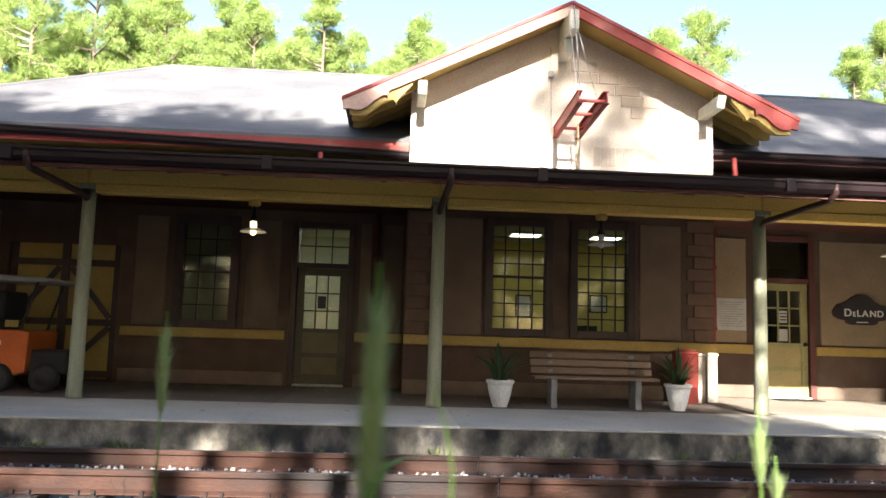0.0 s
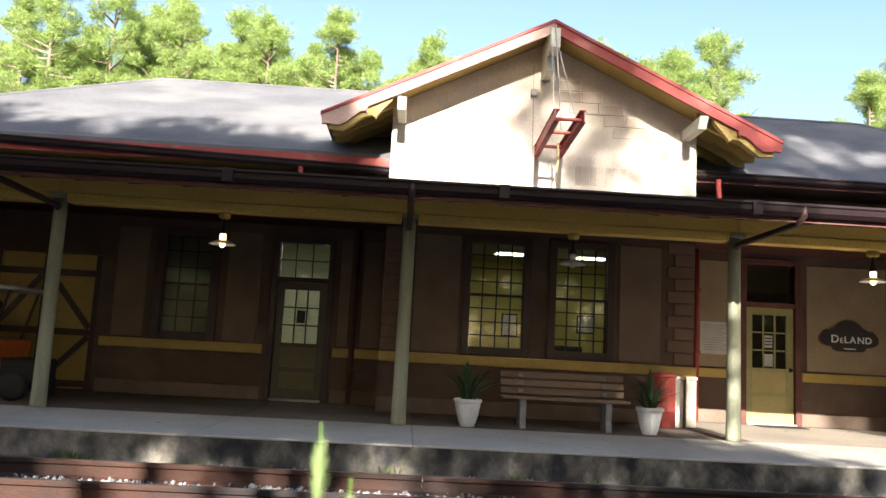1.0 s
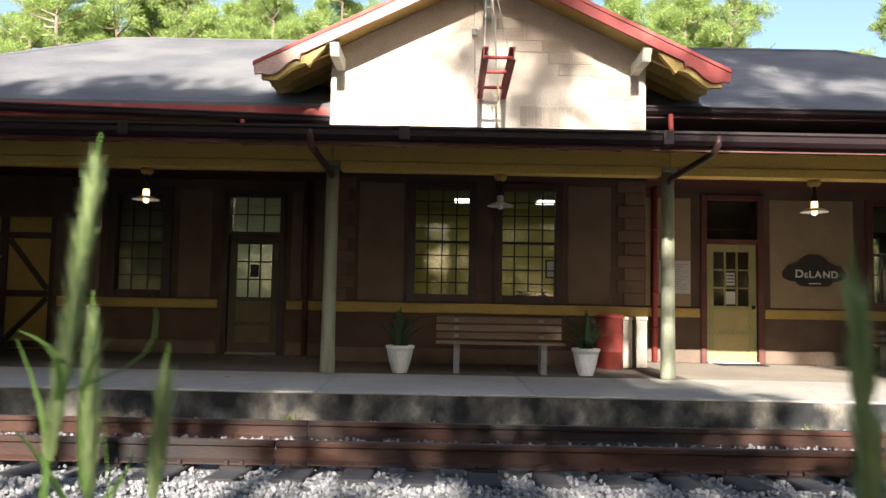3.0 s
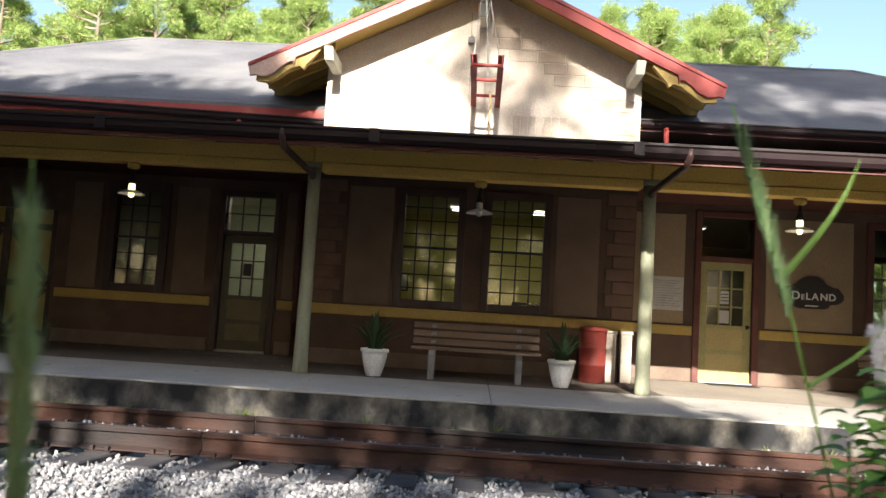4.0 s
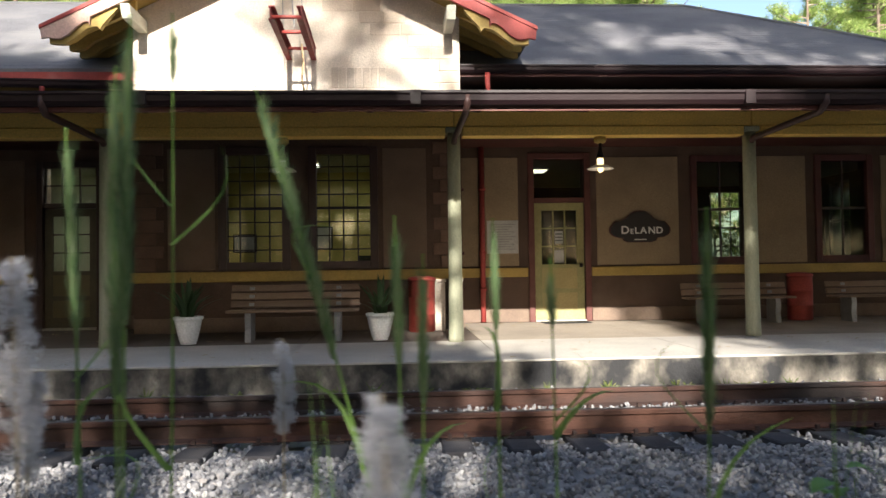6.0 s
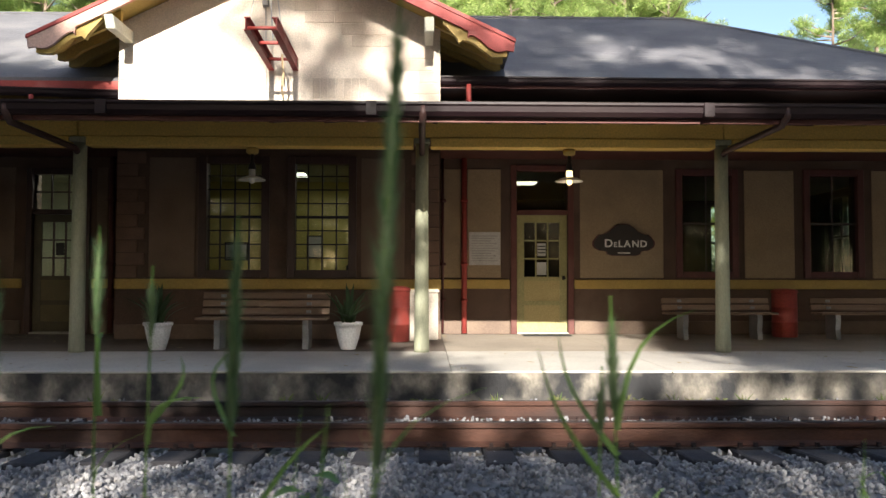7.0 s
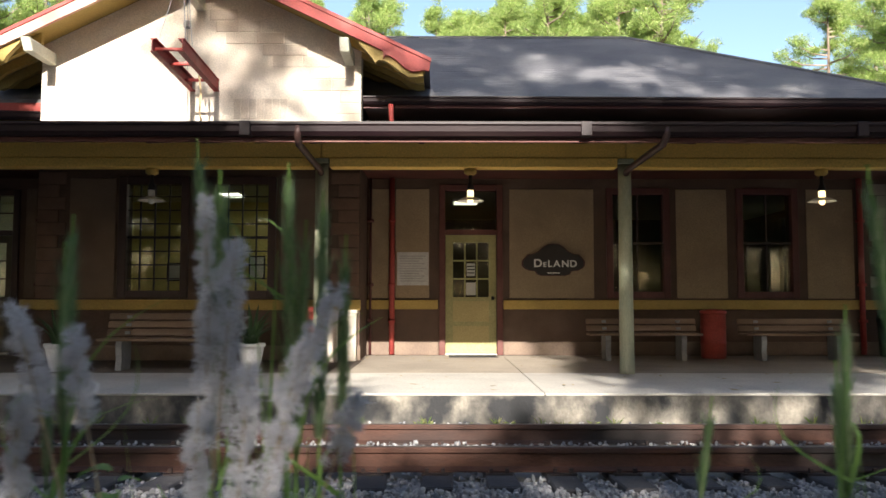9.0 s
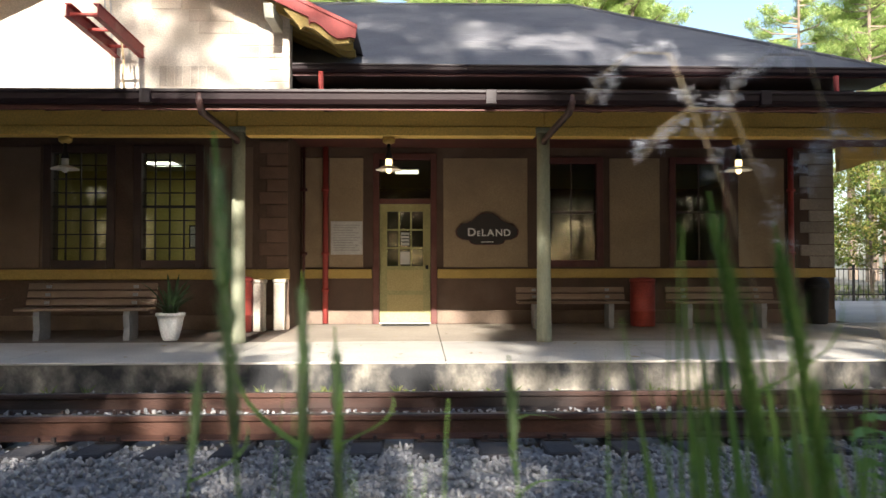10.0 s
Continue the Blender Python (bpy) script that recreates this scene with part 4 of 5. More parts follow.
# ---- platform things ----
def bench(x, y, label, slats=3):
    """Slatted park bench on two concrete legs; x, y: middle of the seat's front edge."""
    b = thing("bench", label, "bench", "platform benches", (x, y, FL))
    for sx in (-0.62, 0.62):
        bm = bmesh.new()
        prof = [(0.0, 0.0), (0.34, 0.0), (0.36, 0.1), (0.36, 0.44), (0.02, 0.44), (0.0, 0.36), (0.03, 0.18)]
        f = [bm.verts.new((sx - 0.042, a, z)) for a, z in prof]
        g = [bm.verts.new((sx + 0.042, a, z)) for a, z in prof]
        bm.faces.new(f)
        bm.faces.new(g[::-1])
        for i in range(len(prof)):
            j = (i + 1) % len(prof)
            bm.faces.new((f[j], f[i], g[i], g[j]))
        bmesh.ops.recalc_face_normals(bm, faces=bm.faces[:])
        part("leg", bm, BENCHCON, b, "cast concrete bench leg")
    for sx in (-0.62, 0.62):
        bm = bmesh.new()
        box(bm, -0.035, 0.035, -0.025, 0.025, 0, 0.02 + 0.12 * slats, pose(sx, 0.385, 0.482, -15))
        part("back_upright", bm, DARKWOOD, b)
    for i in range(3):
        boxpart("seat_slat", (-0.92, 0.92, -0.03 + i * 0.13, 0.085 + i * 0.13, 0.441, 0.481), BENCHWOOD, b, bev=0.006)
    for i in range(slats):
        bm = bmesh.new()
        box(bm, -0.92, 0.92, -0.02, 0.02, -0.05, 0.05, pose(0, 0.355 + i * 0.035, 0.555 + i * 0.122, -15))
        bevel(bm, 0.006)
        part("back_slat", bm, BENCHWOOD, b)
    for sx in (-0.62, 0.62):
        for i in range(slats):
            boxpart("bolt", (sx - 0.035, sx + 0.035, 0.31 + i * 0.035, 0.335 + i * 0.035, 0.53 + i * 0.122, 0.58 + i * 0.122), BENCHCON, b)
    b.scale = (1, 1, 0.93)
    return b


bench(3.0, 11.5, "weathered brown slatted bench on concrete legs between white pots")
bench(10.25, 13.35, "weathered brown slatted bench beside the red barrel", 2)
bench(12.78, 13.3, "weathered brown slatted bench near the stucco wall", 2)


def pot_plant(x, y, seed):
    p = thing("potted_plant", "spiky dark green plant in a white plastic pot", "potted plant", "white pots", (x, y, FL))
    bm = bmesh.new()
    lathe(bm, [(0.10, 0), (0.108, 0.008), (0.108, 0.03), (0.12, 0.045), (0.152, 0.17), (0.176, 0.29), (0.182, 0.33), (0.198, 0.337), (0.204, 0.35), (0.203, 0.378), (0.192, 0.384), (0.18, 0.36), (0.17, 0.33)], 32)
    for v in bm.verts:
        # shallow flutes round the body
        if 0.06 < v.co.z < 0.30 and v.co.xy.length > 0.115:
            v.co.xy *= 1.0 + 0.025 * math.cos(8 * math.atan2(v.co.y, v.co.x))
    part("pot", bm, WHITEPOT, p, "tapered white plastic pot with thick rim", True)
    bm = bmesh.new()
    lathe(bm, [(0.168, 0.31), (0.176, 0.345)], 20)
    part("soil", bm, SOIL, p)
    rnd = random.Random(seed)
    for i in range(26):
        bm = bmesh.new()
        a, lean, h = rnd.uniform(0, 6.283), rnd.uniform(0.05, 0.42), rnd.uniform(0.26, 0.62)
        r0 = rnd.uniform(0.01, 0.10)
        pts = []
        for k_ in range(6):
            f = k_ / 5
            r = r0 + lean * f * f
            w = 0.038 * (1 - f) ** 0.6 * (0.6 + f) + 0.001
            c_, s_ = math.cos(a), math.sin(a)
            z = 0.34 + h * f - lean * 0.25 * f * f
            pts.append([bm.verts.new((r * c_ - w * s_, r * s_ + w * c_, z)), bm.verts.new((r * c_ - 0.012 * c_, r * s_ - 0.012 * s_, z)), bm.verts.new((r * c_ + w * s_, r * s_ - w * c_, z))])
        for u, v in zip(pts, pts[1:]):
            for q in (0, 1):
                bm.faces.new((u[q], u[q + 1], v[q + 1], v[q]))
        part("leaf", bm, LEAFDARK, p, "", True)
    return p


pot_plant(1.58, 11.45, 3)
pot_plant(4.22, 11.55, 5)


def barrel(x, y, h, label, s=0.78):
    b = thing("barrel", label, "barrel", "red barrels", (x, y, FL))
    bm = bmesh.new()
    lathe(bm, [(r * s, z) for r, z in ((0.25, 0.0), (0.27, 0.02), (0.27, h * 0.32), (0.285, h * 0.335), (0.27, h * 0.35), (0.27, h * 0.65), (0.285, h * 0.665), (0.27, h * 0.68), (0.27, h - 0.02))], 24)
    part("drum", bm, BIN, b, "", True)
    bm = bmesh.new()
    lathe(bm, [(r * s, z) for r, z in ((0.285, h - 0.02), (0.29, h), (0.28, h + 0.03), (0.2, h + 0.05), (0.05, h + 0.06))], 24)
    part("lid", bm, BIN, b, "", True)
    return b


barrel(4.85, 12.95, 0.82, "red metal barrel standing by the bay's corner")
barrel(11.55, 13.95, 0.78, "red metal barrel standing between two benches")

bin_ = thing("litter_bin", "black plastic litter bin beside the red drain pipe", "bin", at=(14.78, 14.3, FL))
bm = bmesh.new()
lathe(bm, [(0.16, 0.0), (0.175, 0.02), (0.2, 0.62), (0.215, 0.63), (0.215, 0.68), (0.2, 0.685)], 20)
part("body", bm, BLACK, bin_, "", True)
bm = bmesh.new()
lathe(bm, [(0.212, 0.686), (0.21, 0.72), (0.17, 0.80), (0.06, 0.835)], 20)
part("lid", bm, BLACK, bin_, "domed black lid", True)

# white square posts at the bay corner
for x, y in ((5.14, 13.12), (5.43, 13.32)):
    bp_ = thing("corner_guard", "low white painted square post beside the bay corner", "bollard", "white posts", (x, y, FL))
    boxpart("post", (-0.09, 0.09, -0.09, 0.09, 0, 0.77), WHITEPAINT, bp_, bev=0.012)
    boxpart("cap", (-0.105, 0.105, -0.105, 0.105, 0.771, 0.825), WHITEPAINT, bp_, bev=0.012)

# ---- name board ----
board = thing("station_name_board", "dark shaped name board with white lettering on the wall", "sign", at=(8.92, WY - 0.03, 2.16))
half = [(0.0, 0.36), (0.10, 0.35), (0.20, 0.29), (0.27, 0.22), (0.38, 0.17), (0.47, 0.16), (0.53, 0.09), (0.57, 0.04), (0.57, -0.04), (0.53, -0.09), (0.45, -0.13), (0.33, -0.145), (0.30, -0.20), (0.22, -0.225), (0.0, -0.23)]
for nm, sc, ya, yb, mt in (("rim", 1.0, -0.02, 0.011, SIGNRIM), ("face", 0.955, -0.032, -0.021, SIGN)):
    bm = bmesh.new()
    pts = [(x * sc, z * sc) for x, z in half] + [(-x * sc, z * sc) for x, z in half[-2:0:-1]]
    prism(bm, pts, ya, yb)
    bmesh.ops.recalc_face_normals(bm, faces=bm.faces[:])
    part(nm, bm, mt, board)


def lettering(text, size, x, z, parent, wide=1.0):
    cu = bpy.data.curves.new("lettering", "FONT")
    cu.body, cu.size, cu.align_x, cu.extrude, cu.offset = text, size, "LEFT", 0.003, size * 0.022
    tmp = bpy.data.objects.new("lettering", cu)
    scene.collection.objects.link(tmp)
    me = bpy.data.meshes.new_from_object(tmp.evaluated_get(bpy.context.evaluated_depsgraph_get()))
    bpy.data.objects.remove(tmp)
    me.materials.clear()
    me.materials.append(SIGNWHITE)
    ob = new("lettering", me)
    ob.parent = parent
    ob.location, ob.rotation_euler, ob.scale = (x, -0.036, z), (radians(90), 0, 0), (wide, 1, 1)
    return ob, max(v.co.x for v in me.vertices) * wide


xx = -0.36
for ch, s_ in (("D", 0.20), ("e", 0.17), ("L", 0.17), ("A", 0.17), ("N", 0.17), ("D", 0.17)):
    o, w_ = lettering(ch if ch != "e" else "E", s_ if ch != "e" else 0.125, xx, -0.065, board, 1.05)
    xx += w_ + 0.018
for i in range(5):
    boxpart("small_print", (-0.11 + i * 0.046, -0.07 + i * 0.046, -0.0345, -0.0325, -0.185, -0.165), SIGNWHITE, board)
# grey notice
nb = thing("notice_board", "pale grey printed notice fixed to the stucco wall", "notice", at=(6.385, WY - 0.024, 2.06))
boxpart("sheet", (-0.285, 0.285, -0.008, 0.006, -0.3, 0.3), PAPER, nb, bev=0.003)
for i in range(11):
    boxpart("print_bar", (-0.24, 0.24 - (i * 37 % 5) * 0.03, -0.0095, -0.0085, 0.22 - i * 0.045, 0.238 - i * 0.045), GREYBAR, nb)

# ---- orange utility cart ----
cart = thing("utility_cart", "orange utility cart with a grey canopy parked on the platform", "cart", at=(-6.2, 11.9, FL))
bm = bmesh.new()
prism(bm, [(-1.1, 0.22), (0.78, 0.22), (0.97, 0.28), (1.0, 0.86), (0.9, 0.88), (-1.1, 0.88)], -0.05, 0.95)
bevel(bm, 0.03, 2)
part("body", bm, ORANGE, cart, "orange painted body")
bm = bmesh.new()
prism(bm, [(-1.4, 1.60), (1.22, 1.58), (1.26, 1.61), (1.2, 1.645), (-0.2, 1.69), (-1.4, 1.69)], -0.15, 1.05)
bevel(bm, 0.015)
part("canopy", bm, GREYROOF, cart, "thin grey canopy")
for x, y in ((0.85, 0.0), (0.85, 0.9), (-1.0, 0.0), (-1.0, 0.9)):
    bm = bmesh.new()
    tube(bm, [(x, y, 0.87), (x + 0.2, y, 1.6)], 0.022, 8)
    part("canopy_strut", bm, IRON, cart)
for x in (-0.75, 0.62, 1.25):
    for y in (-0.02, 0.92):
        w_ = new("wheel")
        w_.parent, w_.location = cart, (x, y, 0.2)
        bm = bmesh.new()
        lathe(bm, [(0.12, -0.09), (0.19, -0.08), (0.2, -0.03), (0.2, 0.03), (0.19, 0.08), (0.12, 0.09)], 20)
        bmesh.ops.rotate(bm, verts=bm.verts[:], matrix=Matrix.Rotation(radians(90), 3, "X"))
        part("tyre", bm, BLACK, w_, "", True)
        bm = bmesh.new()
        lathe(bm, [(0.1, -0.095), (0.115, -0.08), (0.115, 0.08), (0.1, 0.095)], 16)
        bmesh.ops.rotate(bm, verts=bm.verts[:], matrix=Matrix.Rotation(radians(90), 3, "X"))
        part("rim", bm, IRON, w_, "", True)
boxpart("chassis", (0.9, 1.5, 0.1, 0.8, 0.25, 0.6), BLACK, cart, bev=0.03)
boxpart("seat", (-0.2, 0.5, 0.1, 0.85, 0.881, 1.02), BLACK, cart, bev=0.03)
boxpart("seat_back", (0.4, 0.55, 0.1, 0.85, 1.021, 1.45), BLACK, cart, bev=0.03)
boxpart("stripe", (-1.1, 0.6, -0.056, -0.051, 0.58, 0.64), BLACK, cart)
boxpart("stripe", (-1.1, 0.62, -0.056, -0.051, 0.66, 0.72), WHITEPOT, cart)
boxpart("badge", (0.45, 0.56, -0.056, -0.051, 0.5, 0.56), YELLOW, cart)
boxpart("reflector", (0.66, 0.84, -0.07, -0.04, 0.92, 1.02), YELLOW, cart, "yellow reflector")

# door mat
boxm = thing("door_mat", "thin dark mat lying before the yellow door", "mat", at=(7.45, 14.3, FL))
boxpart("mat", (-0.42, 0.42, -0.22, 0.22, 0.001, 0.014), BLACK, boxm, bev=0.004)

# dry leaves and twigs on the platform and along its foot
verts, faces = [], []
rnd = random.Random(8)
for i in range(500):
    x, y = rnd.uniform(-6, 16), rnd.choice((rnd.uniform(9, 14.4), rnd.uniform(13.6, 14.5)))
    a, s_ = rnd.uniform(0, 6.28), rnd.uniform(0.015, 0.04)
    n = len(verts)
    for q in range(4):
        verts.append((x + s_ * math.cos(a + q * 1.57) * (1.8 if q % 2 else 0.6), y + s_ * math.sin(a + q * 1.57) * (1.8 if q % 2 else 0.6), FL + 0.004 + rnd.uniform(0, 0.012)))
    faces.append((n, n + 1, n + 2, n + 3))
me = bpy.data.meshes.new("fallen_leaves")
me.from_pydata(verts, [], faces)
me.materials.append(DRY)
tagged(new("fallen_leaves", me), "dry fallen leaves scattered on the platform", "leaves", kind="stuff")

# ---- iron fence beyond the building's end ----
fence = thing("iron_fence", "black iron railing beyond the end of the station", "fence")
for z in (0.68, 1.45):
    boxpart("rail", (15.6, 30, 24.0, 24.04, z, z + 0.04), IRON, fence)
for i in range(15):
    x = 15.8 + i
    boxpart("post", (x - 0.03, x + 0.03, 23.99, 24.05, 0.46, 1.6), IRON, fence)
for i in range(96):
    x = 15.7 + i * 0.15
    boxpart("picket", (x - 0.008, x + 0.008, 24.012, 24.028, 0.6, 1.449), IRON, fence)

# ---- track ----
track = structure(thing("railway_track", "", ""), "single railway track of rusty rails on dark sleepers", "railway track")
N_Y, N_Z, CANT = 6.45, 0.39, -0.043


def tz(y):
    return N_Z - 0.185 + CANT * (y - N_Y)


prof = [(-0.07, 0), (0.07, 0), (0.07, 0.012), (0.012, 0.035), (0.01, 0.125), (0.035, 0.14), (0.036, 0.17), (0.028, 0.18), (-0.028, 0.18), (-0.036, 0.17), (-0.035, 0.14), (-0.01, 0.125), (-0.012, 0.035), (-0.07, 0.012)]
for y in (N_Y, N_Y + 1.505):
    for x0 in (-60, 0.9):
        bm = bmesh.new()
        a = [bm.verts.new((x0, y + u, tz(y) + 0.005 + v)) for u, v in prof]
        b = [bm.verts.new((x0 + 60.89, y + u, tz(y) + 0.005 + v)) for u, v in prof]
        bm.faces.new(a)
        bm.faces.new(b[::-1])
        for i in range(len(prof)):
            j = (i + 1) % len(prof)
            bm.faces.new((a[j], a[i], b[i], b[j]))
        bmesh.ops.recalc_face_normals(bm, faces=bm.faces[:])
        r = part("rail", bm, RUST, track, "rusty steel rail with a worn head")
        r.data.materials.append(RAILTOP)
        for p in r.data.polygons:
            if p.normal.z > 0.9 and p.center.z > tz(y) + 0.17:
                p.material_index = 1
tie_me = {}
for i in range(-84, 86):
    x = i * 0.48 + 0.12
    if i % 4 not in tie_me:
        bm = bmesh.new()
        box(bm, -0.115, 0.115, -0.6, 2.1, -0.17, 0)
        bevel(bm, 0.012)
        for v in bm.verts:
            v.co.z += CANT * v.co.y
            v.co.y += 0.03 * (i % 4 - 1.5)
        me = bpy.data.meshes.new("sleeper")
        bm.to_mesh(me)
        bm.free()
        me.materials.append(TIE)
        tie_me[i % 4] = me
    o = new("sleeper", tie_me[i % 4])
    o.parent, o.location = track, (x + 0.02 * math.sin(i * 7.3), N_Y, tz(N_Y) - 0.012)
    o.rotation_euler = (0, 0, 0.02 * math.sin(i * 3.1))
bm = bmesh.new()
box(bm, -0.10, 0.10, -0.13, 0.13, 0, 0.014)
for sx in (-0.06, 0.06):
    for sy in (-0.09, 0.09):
        box(bm, sx - 0.014, sx + 0.014, sy - 0.014, sy + 0.014, 0.0141, 0.05)
plate = bpy.data.meshes.new("tie_plate")
bm.to_mesh(plate)
bm.free()
plate.materials.append(RUST)
for i in range(-18, 40):
    for y in (N_Y, N_Y + 1.505):
        o = new("tie_plate", plate)
        o.parent, o.location = track, (i * 0.48 + 0.12, y, tz(y) - 0.009)

# ---- ballast ----
rnd = random.Random(21)


def stone_shape():
    bm = bmesh.new()
    bmesh.ops.create_icosphere(bm, subdivisions=1, radius=1.0)
    ax = (rnd.uniform(0.8, 1.2), rnd.uniform(0.6, 1.0), rnd.uniform(0.5, 0.8))
    for v in bm.verts:
        v.co = Vector([q * a * rnd.uniform(0.6, 1.25) for q, a in zip(v.co, ax)])
    return bm


shapes = []
for i in range(8):
    bm = stone_shape()
    shapes.append(([v.co.copy() for v in bm.verts], [tuple(v.index for v in f.verts) for f in bm.faces]))
    bm.free()


def ballast_z(y):
    if y < 5.75:
        return 0.20 - max(0, 5.4 - y) * 0.13
    if y < 8.6:
        return tz(y) - 0.05 if y < 6.75 else tz(y) - 0.02 if y < 7.45 else tz(y) + 0.012 if y < 8.1 else 0.13 + (y - 8.1) * 0.1
    return 0.185


def stones(count, x0, x1, y0, y1, smin, smax):
    vs, fs = [], []
    for _ in range(count):
        x, y = rnd.uniform(x0, x1), rnd.uniform(y0, y1)
        s = rnd.uniform(smin, smax)
        co, fa = rnd.choice(shapes)
        m = Matrix.Translation((x, y, ballast_z(y) + rnd.uniform(-0.02, 0.02))) @ Euler((rnd.uniform(0, 6), rnd.uniform(0, 6), rnd.uniform(0, 6))).to_matrix().to_4x4() @ Matrix.Scale(s, 4)
        n = len(vs)
        vs += [m @ c_ for c_ in co]
        fs += [tuple(n + q for q in f) for f in fa]
    return vs, fs


ballast = tagged(new("ballast"), "grey crushed stone ballast under the track", "ballast", kind="stuff")
V, F = [], []
for args in ((42000, -8, 17, 3.7, 5.9, 0.013, 0.031), (4200, -10, 18, 5.85, 6.4, 0.014, 0.030), (5200, -10, 18, 6.55, 7.9, 0.015, 0.032), (4200, -10, 18, 8.05, 8.85, 0.013, 0.028)):
    v, f = stones(*args)
    n = len(V)
    V += v
    F += [tuple(q + n for q in g) for g in f]
# fine grit between the stones
bed_y = [3.3, 3.7, 4.2, 4.8, 5.4, 5.75, 6.35]
bed = bpy.data.meshes.new("grit")
bed.from_pydata([(x, y, ballast_z(y) - 0.012) for y in bed_y for x in (-40, 40)], [], [(2 * i, 2 * i + 1, 2 * i + 3, 2 * i + 2) for i in range(len(bed_y) - 1)])
bed.materials.append(GRIT)
new("grit", bed).parent = ballast
me = bpy.data.meshes.new("stone_bed")
me.from_pydata([tuple(v) for v in V], [], F)
me.materials.append(STONES)
o = tagged(new("stone_bed", me), kind="stuff")
o.parent = ballast
stone_me = []
for co, fa in shapes:
    me = bpy.data.meshes.new("stone")
    me.from_pydata([tuple(v * 0.029) for v in co], [], fa)
    me.materials.append(STONE1)
    stone_me.append(me)
for i in range(280):
    y = rnd.uniform(4.3, 5.8)
    o = new("stone", stone_me[i % 8])
    o.parent = ballast
    o.location = (rnd.uniform(3.0, 9.0), y, ballast_z(y) + 0.022)
    o.rotation_euler = (rnd.uniform(0, 6), rnd.uniform(0, 6), rnd.uniform(0, 6))
    s = rnd.uniform(0.7, 1.25)
    o.scale = (s, s, s)

# ---- trees ----
def add_tri(V, F, c, n1, n2):
    k_ = len(V)
    V += [c - n1 * 0.5, c + n1 * 0.5, c + n2]
    F.append((k_, k_ + 1, k_ + 2))


def rvec(rnd):
    while True:
        v = Vector((rnd.uniform(-1, 1), rnd.uniform(-1, 1), rnd.uniform(-1, 1)))
        if 0.1 < v.length < 1:
            return v.normalized()


def tree_meshes(seed, h, crown_from, spread, tufts, per, size, leafmat, girth=0.011, thin=1.0, clump=1.0):
    """Trunk with limbs, and a crown of many small needle tufts with gaps; returns two meshes."""
    rnd = random.Random(seed)
    bm = bmesh.new()
    bend = [rnd.uniform(-0.3, 0.3) for _ in range(4)]

    def spine(f):
        return Vector((bend[0] * math.sin(3 * f + bend[1] * 6), bend[2] * math.sin(2.3 * f + bend[3] * 6), h * f))
    r0 = h * girth
    tube(bm, [spine(i / 9) for i in range(10)], [r0 * (1.25 - 1.1 * i / 9) for i in range(10)], 8)
    V, F = [], []
    nb = max(10, tufts // 5)
    for b in range(nb):
        f = crown_from + (1 - crown_from) * ((b + rnd.random()) / nb) ** 0.9
        g = (f - crown_from) / (1 - crown_from)
        prof_ = math.sin(math.pi * min(1, 0.18 + 0.80 * g)) ** 0.7 if thin == 1 else math.sin(math.pi * min(1, 0.30 + 0.69 * g)) ** 0.9
        ln = spread * prof_ * rnd.uniform(0.45, 1.1) + 0.3
        a = rnd.uniform(0, 6.283)
        p0 = spine(f)
        up = rnd.uniform(0.1, 0.55)
        d = Vector((math.cos(a), math.sin(a), up)).normalized()
        pm = p0 + d * ln * 0.55 + Vector((0, 0, -0.05 * ln))
        p1 = p0 + d * ln + Vector((0, 0, 0.12 * ln))
        tube(bm, [p0, pm, p1], [r0 * 0.32, r0 * 0.2, r0 * 0.07], 4)
        for q in range(5):
            t_ = rnd.uniform(0.35, 1.05)
            c_ = p0.lerp(p1, t_) + rvec(rnd) * rnd.uniform(0, 0.28) * spread * 0.55
            rad = rnd.uniform(0.3, 0.8) * spread * 0.33 * clump
            for _ in range(per):
                o = rvec(rnd)
                c2 = c_ + Vector((o.x * rad * 1.2, o.y * rad * 1.2, o.z * rad * 0.75)) * rnd.random() ** 0.4
                dr = (o + rvec(rnd) * 0.7 + Vector((0, 0, 0.25))).normalized()
                add_tri(V, F, c2, dr.cross(rvec(rnd)).normalized() * size * thin * rnd.uniform(0.25, 0.55), dr * size * rnd.uniform(0.7, 1.5))
    tm = bpy.data.meshes.new("trunk")
    bm.to_mesh(tm)
    bm.free()
    tm.materials.append(BARK)
    cm = bpy.data.meshes.new("crown")
    cm.from_pydata([tuple(v) for v in V], [], F)
    cm.materials.append(leafmat)
    return tm, cm


def plant_tree(meshes, x, y, z, s, turn, label, group, name="pine_tree"):
    t_ = thing(name, label, "tree", group, (x, y if y > -3 else 14 - (14 - y) * 1.055, z))
    t_.rotation_euler, t_.scale = (0, 0, turn), (s, s, s)
    for nm, me in zip(("trunk", "crown"), meshes):
        o = new(nm, me)
        o.parent = t_
    return t_


